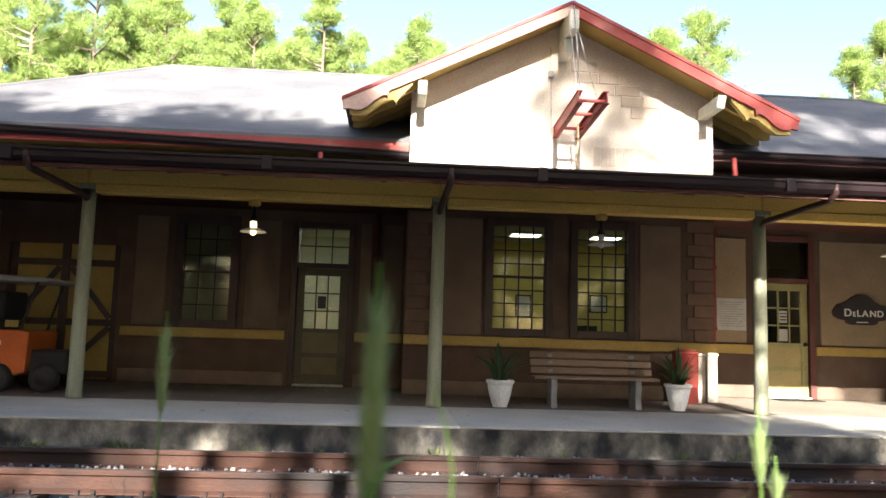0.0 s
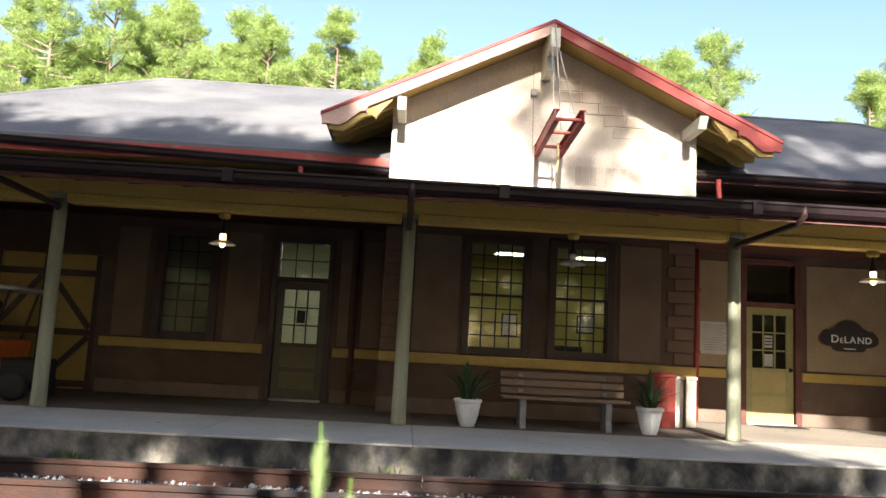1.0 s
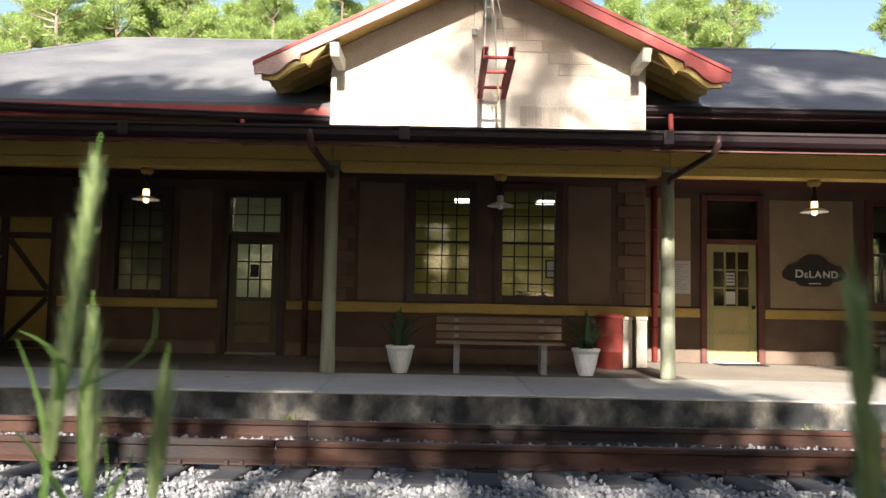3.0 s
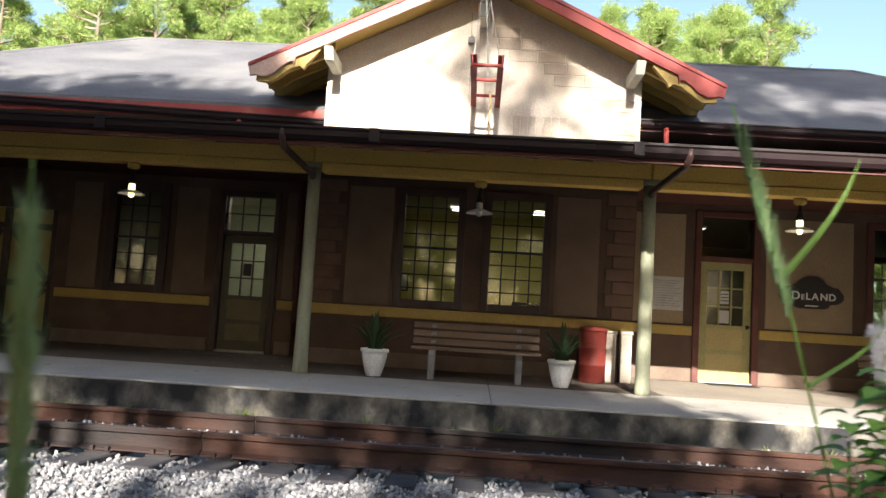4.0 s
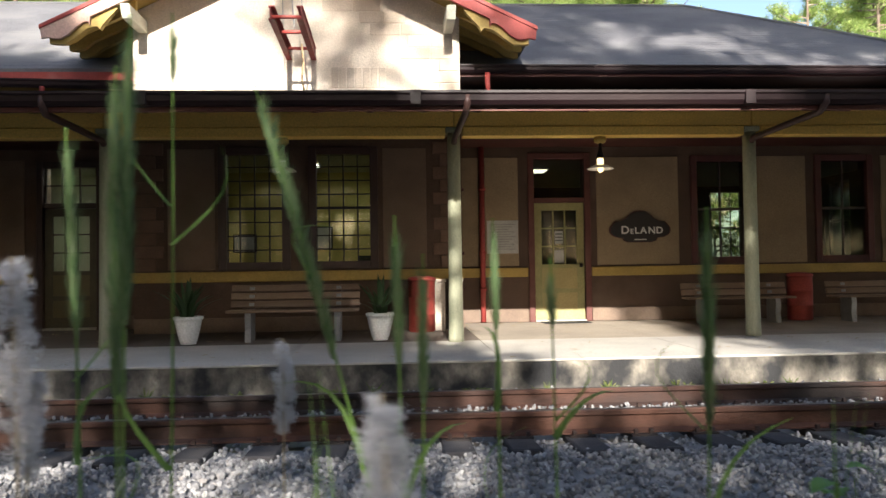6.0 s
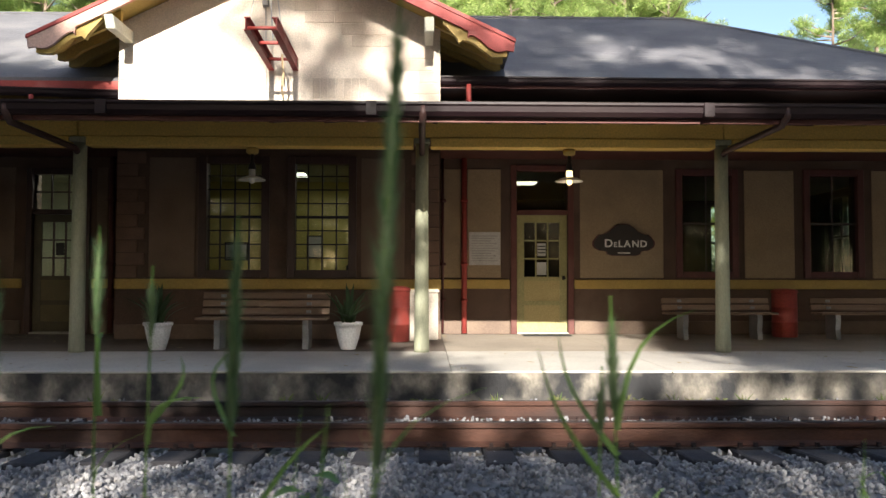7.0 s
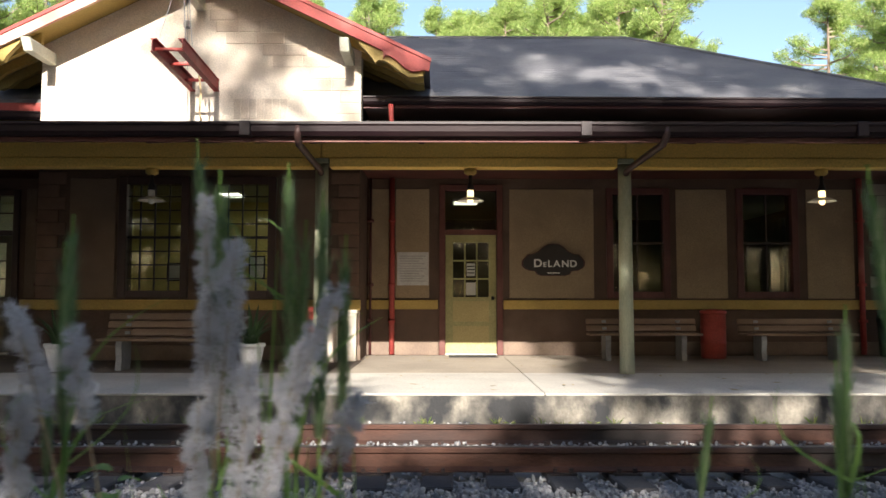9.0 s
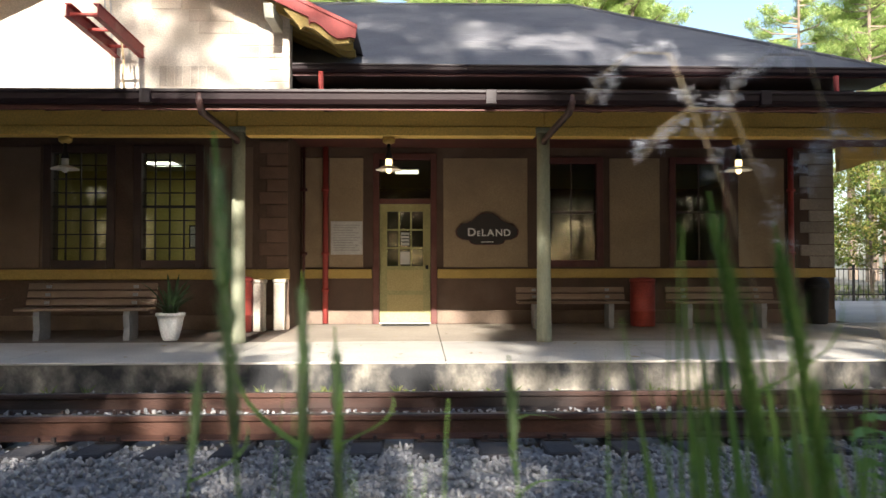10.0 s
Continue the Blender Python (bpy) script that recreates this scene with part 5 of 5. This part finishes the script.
FAR = [tree_meshes(40 + i, 25.0, 0.40, 3.9, 260, 170, 0.25, NEEDLES, 0.011, 0.42, 0.60) for i in range(4)]
rnd = random.Random(77)
far_rows = [(-33, 78, 1.18), (-25, 80, 1.2), (-19, 76, 1.15), (-13, 79, 1.15), (-1.0, 78, 1.05), (8, 76, 1.1), (13.5, 75, 1.18), (17, 79, 1.2), (22, 74, 1.2), (27, 76, 1.15), (47, 72, 1.3), (53, 76, 1.2), (-31, 62, 1.08), (-27, 58, 1.12), (-23.5, 60, 1.14), (-20.5, 66, 1.18), (-17.5, 58, 1.04), (-14.2, 63, 1.10), (-11.5, 60, 1.05), (-8.6, 67, 1.06), (-6.2, 60, 1.07), (-3.3, 68, 0.95), (1.4, 61, 1.03), (5.0, 66, 0.86),
            (9.5, 68, 1.02), (12.3, 64, 1.0), (15.0, 60, 1.02), (18.0, 68, 1.12), (21.0, 62, 1.06), (23.8, 60, 1.08), (25.6, 66, 1.02), (31.5, 92, 0.98), (37.5, 62, 1.02), (41.0, 58, 1.05), (44.5, 64, 1.1), (49, 60, 1.0), (-36, 60, 1.05), (-41, 64, 1.0)]
far_rows += [(-46 + 2.1 * j, 68 + 3.5 * math.sin(j * 2.7), 1.03 + 0.06 * math.sin(j * 4.1)) for j in range(24)]
far_rows += [(6.5 + 2.1 * j, 69 + 3 * math.sin(j * 3.7), 1.06 + 0.05 * math.sin(j * 4.9)) for j in range(10)]
for i, (x, y, s) in enumerate(far_rows):
    plant_tree(FAR[i % 4], x, y, 0.46, s, rnd.uniform(0, 6.28), "tall slash pine with bright green needle tufts", "pines behind the station")
LOW = [tree_meshes(60 + i, 9.0, 0.15, 3.0, 100, 60, 0.26, BROADLEAF) for i in range(3)]
for i, (x, y, s) in enumerate([(-34, 55, 1.5), (-29, 54, 1.4), (-24, 56, 1.5), (-18, 55, 1.5), (-12, 56, 1.4), (-5, 56, 1.4), (2, 56, 1.4), (9, 55, 1.5), (15, 54, 1.4), (20, 53, 1.5), (26, 44, 0.9), (30, 46, 1.0), (34, 42, 1.15), (38, 46, 1.5), (43, 45, 1.4), (29, 36, 0.8), (24.5, 34, 0.75), (20, 34, 0.8), (16, 36, 0.9), (34, 34, 0.9), (18.5, 29, 0.55), (21.5, 31, 0.6), (24.5, 29.5, 0.6), (27.5, 31, 0.65), (17, 31, 0.6)]):
    plant_tree(LOW[i % 3], x, y, 0.4, s, i * 2.1, "leafy scrub tree with yellow-green foliage", "scrub trees behind the station", "scrub_tree")
# unseen trees on the far side of the walk, added to shade track and platform
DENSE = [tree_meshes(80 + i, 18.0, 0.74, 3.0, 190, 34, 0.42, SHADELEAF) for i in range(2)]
for i, (x, y, s) in enumerate([(-17.5, -15, 1.0), (-13.5, -15, 1.0), (-11.0, -14, 1.03), (-8.4, -15.5, 1.08), (-6.1, -14.5, 1.02), (-3.3, -15.5, 1.07), (-1.75, -15, 1.03), (-0.8, -14, 0.90), (0.9, -15.5, 0.90), (2.4, -14, 0.88), (10.9, -15.5, 0.94), (14.6, -14, 1.0), (18, -15, 1.08), (22, -14, 1.1)]):
    plant_tree(DENSE[i % 2], x, y, 0.0, s, i * 1.7, "unseen dense dark tree added to shade track and station", "trees beside the track", "shade_tree")
# nearer unseen trees, added to cut sky light on the left
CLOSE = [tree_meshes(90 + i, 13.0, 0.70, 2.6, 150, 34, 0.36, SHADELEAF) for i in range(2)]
for j in range(15):
    plant_tree(CLOSE[j % 2], -24 + 1.85 * j + (0.8 if j == 14 else 0), -6.5 - 1.4 * (j % 2), 0.0, 0.98 + 0.05 * math.sin(j * 3.3), j * 1.9, "unseen leafy tree added to dim the left of the platform", "trees beside the track", "shade_tree")
for j in range(7):
    plant_tree(CLOSE[(j + 1) % 2], -22 + 3.6 * j, -3.6 - 1.0 * (j % 2), 0.0, 0.93 + 0.03 * math.sin(j * 3.9), j * 2.7, "unseen leafy tree added to dim the left of the platform", "trees beside the track", "shade_tree")
# unseen pines added to dapple the roof and cover high sky
HIGH = [tree_meshes(84 + i, 24.0, 0.71, 3.3, 110, 26, 0.42, NEEDLES, 0.005) for i in range(2)]
for i, (x, y, s) in enumerate([(5.4, -16, 0.98), (9.42, -17, 1.04), (11.0, -15, 1.02), (13.8, -17, 1.06), (17.0, -15, 1.0), (21, -15, 1.05), (26, -16, 1.05)]):
    plant_tree(HIGH[i % 2], x, y, 0.0, s, i * 1.7, "unseen tall pine with a high open crown, added for shade", "pines beside the track")
# unseen scrub added along the walk and at both sides to block light
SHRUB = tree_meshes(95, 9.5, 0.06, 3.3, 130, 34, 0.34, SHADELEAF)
for j, (x, y) in enumerate([(-24, -8), (-25, -3), (-24, 2), (-26, 6), (-24.5, 10.5), (-27, 14), (38, -8), (39, -3), (38, 3), (40, 8), (39, 13)]):
    plant_tree(SHRUB, x, y, 0.0, 1.3 + 0.1 * math.sin(j * 3.3), j * 1.1, "unseen leafy scrub tree added to block low sun and sky", "scrub trees beside the track", "scrub_tree")
edge = [(-32 + 2.3 * j, 1.16) for j in range(13)] + [(-2.2, 0.7), (0.2, 0.72), (1.8, 0.74), (4.45, 1.15), (6.1, 0.97), (7.9, 0.95), (10.0, 1.0), (11.9, 1.04)] + [(14 + 2.3 * j, 1.24) for j in range(9)]
for j, (x, s) in enumerate(edge):
    plant_tree(SHRUB, x, -11.5 - 2.0 * (j % 2), 0.0, s + 0.05 * math.sin(j * 5.3), j * 1.3, "unseen leafy scrub tree added to block low sun and sky", "scrub trees beside the track", "scrub_tree")

# ---- weeds along the platform's foot ----
rnd = random.Random(31)
WV, WF = [], []
def rough_tuft(x, y, z, h):
    for q in range(9):
        a, k0 = rnd.uniform(0, 6.283), len(WV)
        d = Vector((math.cos(a), math.sin(a), 0))
        tip = Vector((x, y, z)) + d * rnd.uniform(0.03, 0.12) + Vector((0, 0, h * rnd.uniform(0.5, 1)))
        s_ = Vector((-d.y, d.x, 0)) * 0.007
        WV.extend([Vector((x, y, z)) - s_, Vector((x, y, z)) + s_, (Vector((x, y, z)) + tip) / 2 + Vector((0, 0, 0.02)) + s_ * 0.7, tip])
        WF.append((k0, k0 + 1, k0 + 2, k0 + 3))


for i in range(160):
    x = rnd.choice((rnd.uniform(-7, -2.5), rnd.uniform(-7, 16)))
    rough_tuft(x, rnd.uniform(8.5, 8.82), 0.16, rnd.uniform(0.06, 0.2))
for i in range(700):
    rough_tuft(rnd.uniform(-6, 14), rnd.uniform(0.9, 3.9), 0.0, rnd.uniform(0.15, 0.6))
for i in range(900):
    rough_tuft(rnd.uniform(14, 40), rnd.uniform(24.5, 40), 0.44, rnd.uniform(0.15, 0.5))
me = bpy.data.meshes.new("weeds")
me.from_pydata([tuple(v) for v in WV], [], WF)
me.materials.append(TURF)
tagged(new("weeds", me), "rough green weeds beside the track and platform", "weeds", kind="stuff")


def leafy_weed(x, y, ztop, n, seed):
    """A broad-leaved weed on a thin stem."""
    r_ = random.Random(seed)
    g = thing("broadleaf_weed", "bright green broad-leaved weed beside the track", "weed", "broad-leaved weeds", (x, y, 0))
    bm = bmesh.new()
    tube(bm, [(0, 0, 0), (0.01, 0, ztop * 0.5), (0, 0.01, ztop * 0.96)], [0.006, 0.005, 0.003], 5)
    part("stem", bm, BLADE, g)
    for i in range(n):
        bm = bmesh.new()
        a, ln = i * 2.4 + r_.uniform(-0.3, 0.3), r_.uniform(0.028, 0.058)
        z = ztop * (0.74 + 0.26 * i / n)
        c_, s_ = math.cos(a), math.sin(a)
        rows_ = []
        for k_ in range(5):
            f = k_ / 4
            w = 0.42 * ln * math.sin(math.pi * (0.06 + 0.92 * f)) ** 0.8
            r2, zz = 0.008 + ln * f, z + ln * (0.35 * f - 0.55 * f * f)
            rows_.append([bm.verts.new((r2 * c_ - w * s_, r2 * s_ + w * c_, zz + w * 0.25)), bm.verts.new((r2 * c_, r2 * s_, zz)), bm.verts.new((r2 * c_ + w * s_, r2 * s_ - w * c_, zz + w * 0.25))])
        for u, v in zip(rows_, rows_[1:]):
            for q in (0, 1):
                bm.faces.new((u[q], u[q + 1], v[q + 1], v[q]))
        part("leaf", bm, BLADE, g, "", True)
    return g


for i, a in enumerate([(3.62, 1.46, 1.37, 60), (3.66, 1.50, 1.34, 54), (3.59, 1.52, 1.30, 44), (8.50, 1.60, 1.27, 34), (8.42, 1.66, 1.22, 26), (6.34, 1.66, 1.24, 18), (5.14, 1.45, 1.22, 14)]):
    leafy_weed(*a, 900 + i)

# ---- tall grass beside the walk ----
def blade(V, F, p, q, w, sag, rnd, n=7):
    """A narrow folded blade from p to q, bending over by sag."""
    p, q = Vector(p), Vector(q)
    side = (q - p).cross(rvec(rnd)).normalized()
    k0 = len(V)
    for i in range(n):
        f = i / (n - 1)
        c_ = p.lerp(q, f) + Vector((0, 0, -sag * f * f)) + side.cross(q - p).normalized() * 0.06 * math.sin(f * 3)
        ww = w * (1 - f) ** 0.7 + 0.0006
        fold = side.cross(q - p).normalized() * ww * 0.5
        V += [c_ - side * ww, c_ + fold, c_ + side * ww]
    for i in range(n - 1):
        for j in (0, 1):
            a = k0 + i * 3 + j
            F.append((a, a + 1, a + 4, a + 3))


def stuff_mesh(name, V, F, mt, parent, label=""):
    me = bpy.data.meshes.new(name)
    me.from_pydata([tuple(v) for v in V], [], F)
    me.materials.append(mt)
    o = new(name, me)
    o.parent = parent
    if label:
        tagged(o, label)
    return o


def grass_stem(x, y, ztop, lx, head, wide, seed, leaves=3, mt=None, dense=1):
    """A tall grass stem with a narrow seed head at its top; lx: how far its foot stands to the side."""
    rnd = random.Random(seed)
    g = thing("tall_grass", "tall green grass stem with a narrow seed head", "grass", "tall grass stems", (x + lx, y, 0))
    top = Vector((-lx, 0, ztop))
    pts = [Vector((top.x * f ** 1.6, 0.02 * math.sin(f * 5 + seed), ztop * f)) for f in [i / 9 for i in range(10)]]
    bm = bmesh.new()
    tube(bm, pts, [0.0045 - 0.0003 * i for i in range(10)], 5)
    part("stem", bm, BLADE, g)
    V, F = [], []
    for i in range(int(1100 * head * dense)):
        f = rnd.random()
        z = ztop - 0.045 - (head - 0.045) * (1 - f)
        c_ = Vector((top.x * (z / ztop) ** 1.6, 0.02 * math.sin(z / ztop * 5 + seed), z))
        a = rnd.uniform(0, 6.283)
        # slim spindle of appressed scales, uneven along the stem
        r = 0.42 * wide * (0.25 + 0.75 * math.sin(math.pi * min(1, 0.10 + 0.80 * f)) ** 0.9) * (0.75 + 0.25 * math.sin(f * 41 + seed)) * rnd.random() ** 0.5
        tilt = rnd.uniform(0.05, 0.42)
        d = Vector((math.cos(a) * tilt, math.sin(a) * tilt, 1)).normalized()
        add_tri(V, F, c_ + Vector((math.cos(a) * r, math.sin(a) * r, -0.02)), Vector((math.sin(a), -math.cos(a), 0)) * 0.0045, d * rnd.uniform(0.02, 0.06))
    stuff_mesh("seed_head", V, F, mt or (SEED if x < 3 else SHADESPIKE), g, "narrow pale green seed head")
    for i in range(leaves):
        V, F = [], []
        f = rnd.uniform(0.45, 0.86)
        p = (top.x * f ** 1.6, 0, ztop * f)
        a = rnd.uniform(0, 6.283)
        ln = rnd.uniform(0.18, 0.34)
        blade(V, F, p, (p[0] + math.cos(a) * ln * 0.5, math.sin(a) * ln * 0.3, p[2] + ln * 0.9), 0.006, rnd.uniform(0.02, 0.14), rnd)
        stuff_mesh("blade", V, F, BLADE, g)
    return g


def plume_stem(x, y, ztop, lx, ln, wide, seed):
    """A weed stem with a feathery silver plume."""
    rnd = random.Random(seed)
    g = thing("plume_grass", "feathery silver-grey plume on a tall weed stem", "grass", "silver plumes", (x + lx, y, 0))
    bm = bmesh.new()
    tube(bm, [(-lx * f ** 1.6, 0.01 * math.sin(f * 6), ztop * f) for f in [i / 9 for i in range(10)]], [0.005 - 0.0004 * i for i in range(10)], 5)
    part("stem", bm, DRY, g, "dry brown stem")
    V, F = [], []
    spot = wide * 0.42
    for c_ in range(max(10, int(ln * 300))):
        # soft tufts crowded round the stem, merging into one fleecy body with a blunt tip
        f = rnd.random() ** 0.9
        z = ztop - spot * 1.2 - (ln - spot * 1.2) * (1 - f)
        a = rnd.uniform(0, 6.283)
        girth = (0.4 + 0.6 * math.sin(math.pi * (0.14 + 0.70 * f)) ** 0.8) * (0.84 + 0.16 * math.sin(f * ln * 60 + seed * 1.7 + 2 * math.cos(a)))
        r = wide * girth * rnd.random() ** 0.5
        cc = Vector((-lx * (z / ztop) ** 1.6 + math.cos(a) * r, math.sin(a) * r, z))
        cr = spot * rnd.uniform(0.5, 1.0)
        for _ in range(80):
            o = rvec(rnd)
            p = cc + Vector((o.x, o.y, o.z * 1.5)) * cr * rnd.random() ** 0.4
            d = (o + rvec(rnd) * 0.8 + Vector((0, 0, 0.7))).normalized() * rnd.uniform(0.005, 0.013)
            add_tri(V, F, p, d.cross(rvec(rnd)).normalized() * 0.0015, d)
    stuff_mesh("plume", V, F, PLUME, g, "feathery silver plume")
    return g


def tuft(x, y, ztop, n, spread, seed, wide=0.008, lean=0.0):
    """A tuft of green blades."""
    rnd = random.Random(seed)
    g = thing("grass_tuft", "tuft of upright green grass blades", "grass", "grass tufts", (x, y, 0))
    for i in range(n):
        V, F = [], []
        a = rnd.uniform(0, 6.283)
        r = spread * rnd.random() ** 0.6
        zt = ztop * rnd.uniform(0.75, 1.0)
        p = (0.3 * r * math.cos(a), 0.3 * r * math.sin(a) * 0.5, 0)
        blade(V, F, p, (r * math.cos(a) - lean, r * math.sin(a) * 0.5, zt), wide * rnd.uniform(0.7, 1.3), rnd.uniform(0, 0.08), rnd, 9)
        stuff_mesh("blade", V, F, BLADE, g)
    return g


def wisp(x, y, ztop, lx, droop, seed):
    """A thin stem that nods over into a loose spray of pale awned spikelets."""
    rnd = random.Random(seed)
    g = thing("nodding_grass", "thin grass stem nodding under a loose pale spray", "grass", "nodding sprays", (x + lx, y, 0))
    top = Vector((-lx, 0, ztop))
    pts = [Vector((top.x * f ** 2.2, 0.015 * math.sin(f * 4), ztop * min(1.0, f * 1.02))) for f in [i / 9 for i in range(10)]]
    pts += [top + Vector((-droop * 0.45, 0, 0.004)), top + Vector((-droop * 0.8, 0.004, -0.02)), top + Vector((-droop, 0.006, -0.055))]
    bm = bmesh.new()
    tube(bm, pts, [0.0019 - 0.00011 * i for i in range(13)], 5)
    part("stem", bm, DRY, g, "thin dry stem")
    V, F = [], []
    for i in range(26):
        f = rnd.random()
        k_ = 8 + f * 3.98
        c_ = pts[int(k_)].lerp(pts[int(k_) + 1], k_ % 1) + rvec(rnd) * 0.012
        for _ in range(12):
            o = rvec(rnd)
            d = (o + Vector((-0.5, 0, -0.3))).normalized() * rnd.uniform(0.006, 0.014)
            add_tri(V, F, c_ + o * 0.007 * rnd.random(), d.cross(rvec(rnd)).normalized() * 0.0010, d)
    stuff_mesh("spray", V, F, PLUME, g, "loose pale spray of spikelets")
    return g


# stems beside the first part of the walk
for i, a in enumerate([(-0.44, 1.6, 1.53, -0.02, 0.18, 0.02), (-0.012, 0.69, 1.56, -0.01, 0.2, 0.018), (0.555, 1.2, 1.41, 0.02, 0.1, 0.012), (0.60, 1.22, 1.33, 0.01, 0.06, 0.008), (1.711, 1.225, 1.69, -0.1, 0.42, 0.026),
                       (1.608, 1.46, 1.475, 0.02, 0.3, 0.03), (1.64, 1.40, 1.42, 0.01, 0.26, 0.026), (1.82, 1.248, 1.405, -0.07, 0.2, 0.022), (2.56, 0.92, 1.53, 0.06, 0.4, 0.024)]):
    grass_stem(*a, 300 + i, dense=1.6)
# stems round the first plumes
for i, a in enumerate([(3.393, 1.57, 1.80, 0.38, 0.34, 0.022), (4.045, 1.575, 1.83, 0.0, 0.5, 0.024), (4.08, 1.52, 1.90, -0.01, 0.46, 0.022), (4.221, 1.745, 1.86, 0.37, 0.5, 0.026), (3.93, 1.64, 1.75, 0.05, 0.34, 0.014), (4.06, 1.83, 2.0, -0.02, 0.12, 0.006),
                       (4.48, 1.74, 1.60, 0.02, 0.26, 0.018), (4.53, 1.74, 1.53, -0.01, 0.25, 0.016), (4.67, 1.83, 1.60, 0.01, 0.2, 0.012), (4.78, 1.80, 1.52, 0.0, 0.12, 0.01)]):
    grass_stem(*a, 320 + i)
# stems on to the second plumes
for i, a in enumerate([(5.0, 1.6, 1.60, -0.02, 0.34, 0.024), (5.285, 1.2, 1.84, -0.06, 0.55, 0.022), (5.65, 1.65, 1.465, 0.02, 0.2, 0.02), (5.63, 1.64, 1.34, -0.02, 0.1, 0.012), (6.372, 1.958, 1.84, 0.1, 0.44, 0.040), (6.472, 1.79, 1.745, 0.04, 0.42, 0.046), (6.585, 1.854, 1.77, 0.04, 0.5, 0.046),
                       (6.648, 1.864, 1.72, 0.0, 0.46, 0.043), (6.62, 1.82, 1.66, -0.02, 0.36, 0.026), (6.70, 1.80, 1.63, -0.02, 0.34, 0.024), (6.238, 1.70, 1.655, -0.04, 0.3, 0.024), (6.27, 1.62, 1.60, 0.0, 0.3, 0.018), (6.2, 1.73, 1.36, 0.0, 0.14, 0.014)]):
    grass_stem(*a, 340 + i)
for i, a in enumerate([(7.455, 1.374, 1.69, 0.1, 0.4, 0.026), (7.58, 1.72, 1.40, 0.03, 0.34, 0.020), (7.54, 1.61, 1.50, 0.0, 0.3, 0.022), (7.35, 1.72, 1.34, -0.1, 0.16, 0.012), (7.88, 1.65, 1.36, 0.06, 0.14, 0.014)]):
    grass_stem(*a, 360 + i)
# first plumes
for i, a in enumerate([(3.682, 1.56, 1.665, 0.13, 0.34, 0.024), (3.755, 1.487, 1.675, 0.2, 0.44, 0.026), (3.80, 1.47, 1.58, 0.15, 0.36, 0.022), (3.859, 1.42, 1.515, 0.1, 0.26, 0.029), (3.658, 1.54, 1.465, 0.16, 0.12, 0.018), (3.64, 1.55, 1.44, 0.2, 0.10, 0.016),
                       (3.90, 1.46, 1.42, -0.06, 0.22, 0.022), (3.95, 1.50, 1.36, -0.05, 0.16, 0.019), (4.24, 2.0, 1.36, 0.0, 0.2, 0.024), (4.47, 0.96, 1.40, 0.05, 0.14, 0.022)]):
    plume_stem(*a, 500 + i)
plume_stem(3.93, 1.47, 1.53, 0.04, 0.3, 0.026, 515)
# second plumes
for i, a in enumerate([(6.437, 1.80, 1.705, 0.06, 0.30, 0.024), (6.512, 1.746, 1.62, -0.08, 0.34, 0.029), (6.46, 1.77, 1.54, -0.02, 0.30, 0.027), (6.234, 1.52, 1.505, 0.3, 0.17, 0.024), (6.30, 1.56, 1.47, 0.22, 0.16, 0.022), (6.698, 1.726, 1.54, -0.36, 0.24, 0.027),
                       (6.64, 1.72, 1.44, -0.22, 0.30, 0.029), (6.739, 1.687, 1.35, -0.3, 0.12, 0.027), (6.55, 1.70, 1.40, -0.06, 0.28, 0.026), (6.20, 1.62, 1.37, -0.02, 0.24, 0.021), (6.47, 1.68, 1.34, -0.02, 0.22, 0.026)]):
    plume_stem(*a, 520 + i)
# tufts of blades at the feet of the taller plants
for i, a in enumerate([(0.62, 1.2, 1.31, 7, 0.08), (1.61, 1.42, 1.38, 5, 0.05), (1.79, 1.2, 1.30, 3, 0.03), (3.61, 1.44, 1.28, 14, 0.10), (4.36, 1.5, 1.40, 9, 0.06), (5.16, 1.43, 1.40, 8, 0.06), (6.14, 1.73, 1.26, 12, 0.08), (6.35, 1.66, 1.34, 14, 0.12), (6.52, 1.86, 1.70, 10, 0.06)]):
    tuft(*a, 700 + i)
for i, a in enumerate([(7.54, 1.62, 1.42, 14, 0.05), (7.68, 1.61, 1.31, 12, 0.12), (8.45, 1.6, 1.30, 26, 0.2), (-0.46, 1.55, 1.32, 6, 0.08), (2.05, 1.5, 1.22, 8, 0.1), (2.57, 0.94, 1.34, 5, 0.03), (0.0, 0.7, 1.35, 4, 0.02), (6.62, 1.88, 1.62, 10, 0.06), (6.58, 1.74, 1.34, 16, 0.14)]):
    tuft(*a, 720 + i)
# broad-bladed grass and nodding sprays at the walk's end
for i, a in enumerate([(8.07, 1.50, 1.50, 12, 0.06, 0.013, 0.12), (8.15, 1.51, 1.61, 12, 0.05, 0.015, 0.14), (8.26, 1.53, 1.57, 14, 0.05, 0.015, 0.14), (8.30, 1.52, 1.46, 22, 0.09, 0.014, 0.12), (8.40, 1.54, 1.40, 34, 0.12, 0.013, 0.10), (8.48, 1.50, 1.34, 34, 0.12, 0.013, 0.08)]):
    tuft(a[0] + a[6], *a[1:5], 760 + i, *a[5:])
for i, a in enumerate([(8.167, 1.50, 1.62, 0.20, 0.42, 0.030), (8.275, 1.50, 1.575, 0.18, 0.42, 0.032)]):
    grass_stem(*a, 780 + i, 2, BLADE, 1.4)
for i, a in enumerate([(8.02, 1.22, 1.75, 0.30, 0.09), (8.10, 1.24, 1.69, 0.28, 0.10), (8.20, 1.26, 1.76, 0.24, 0.09), (8.28, 1.26, 1.66, 0.22, 0.08)]):
    wisp(*a, 790 + i)
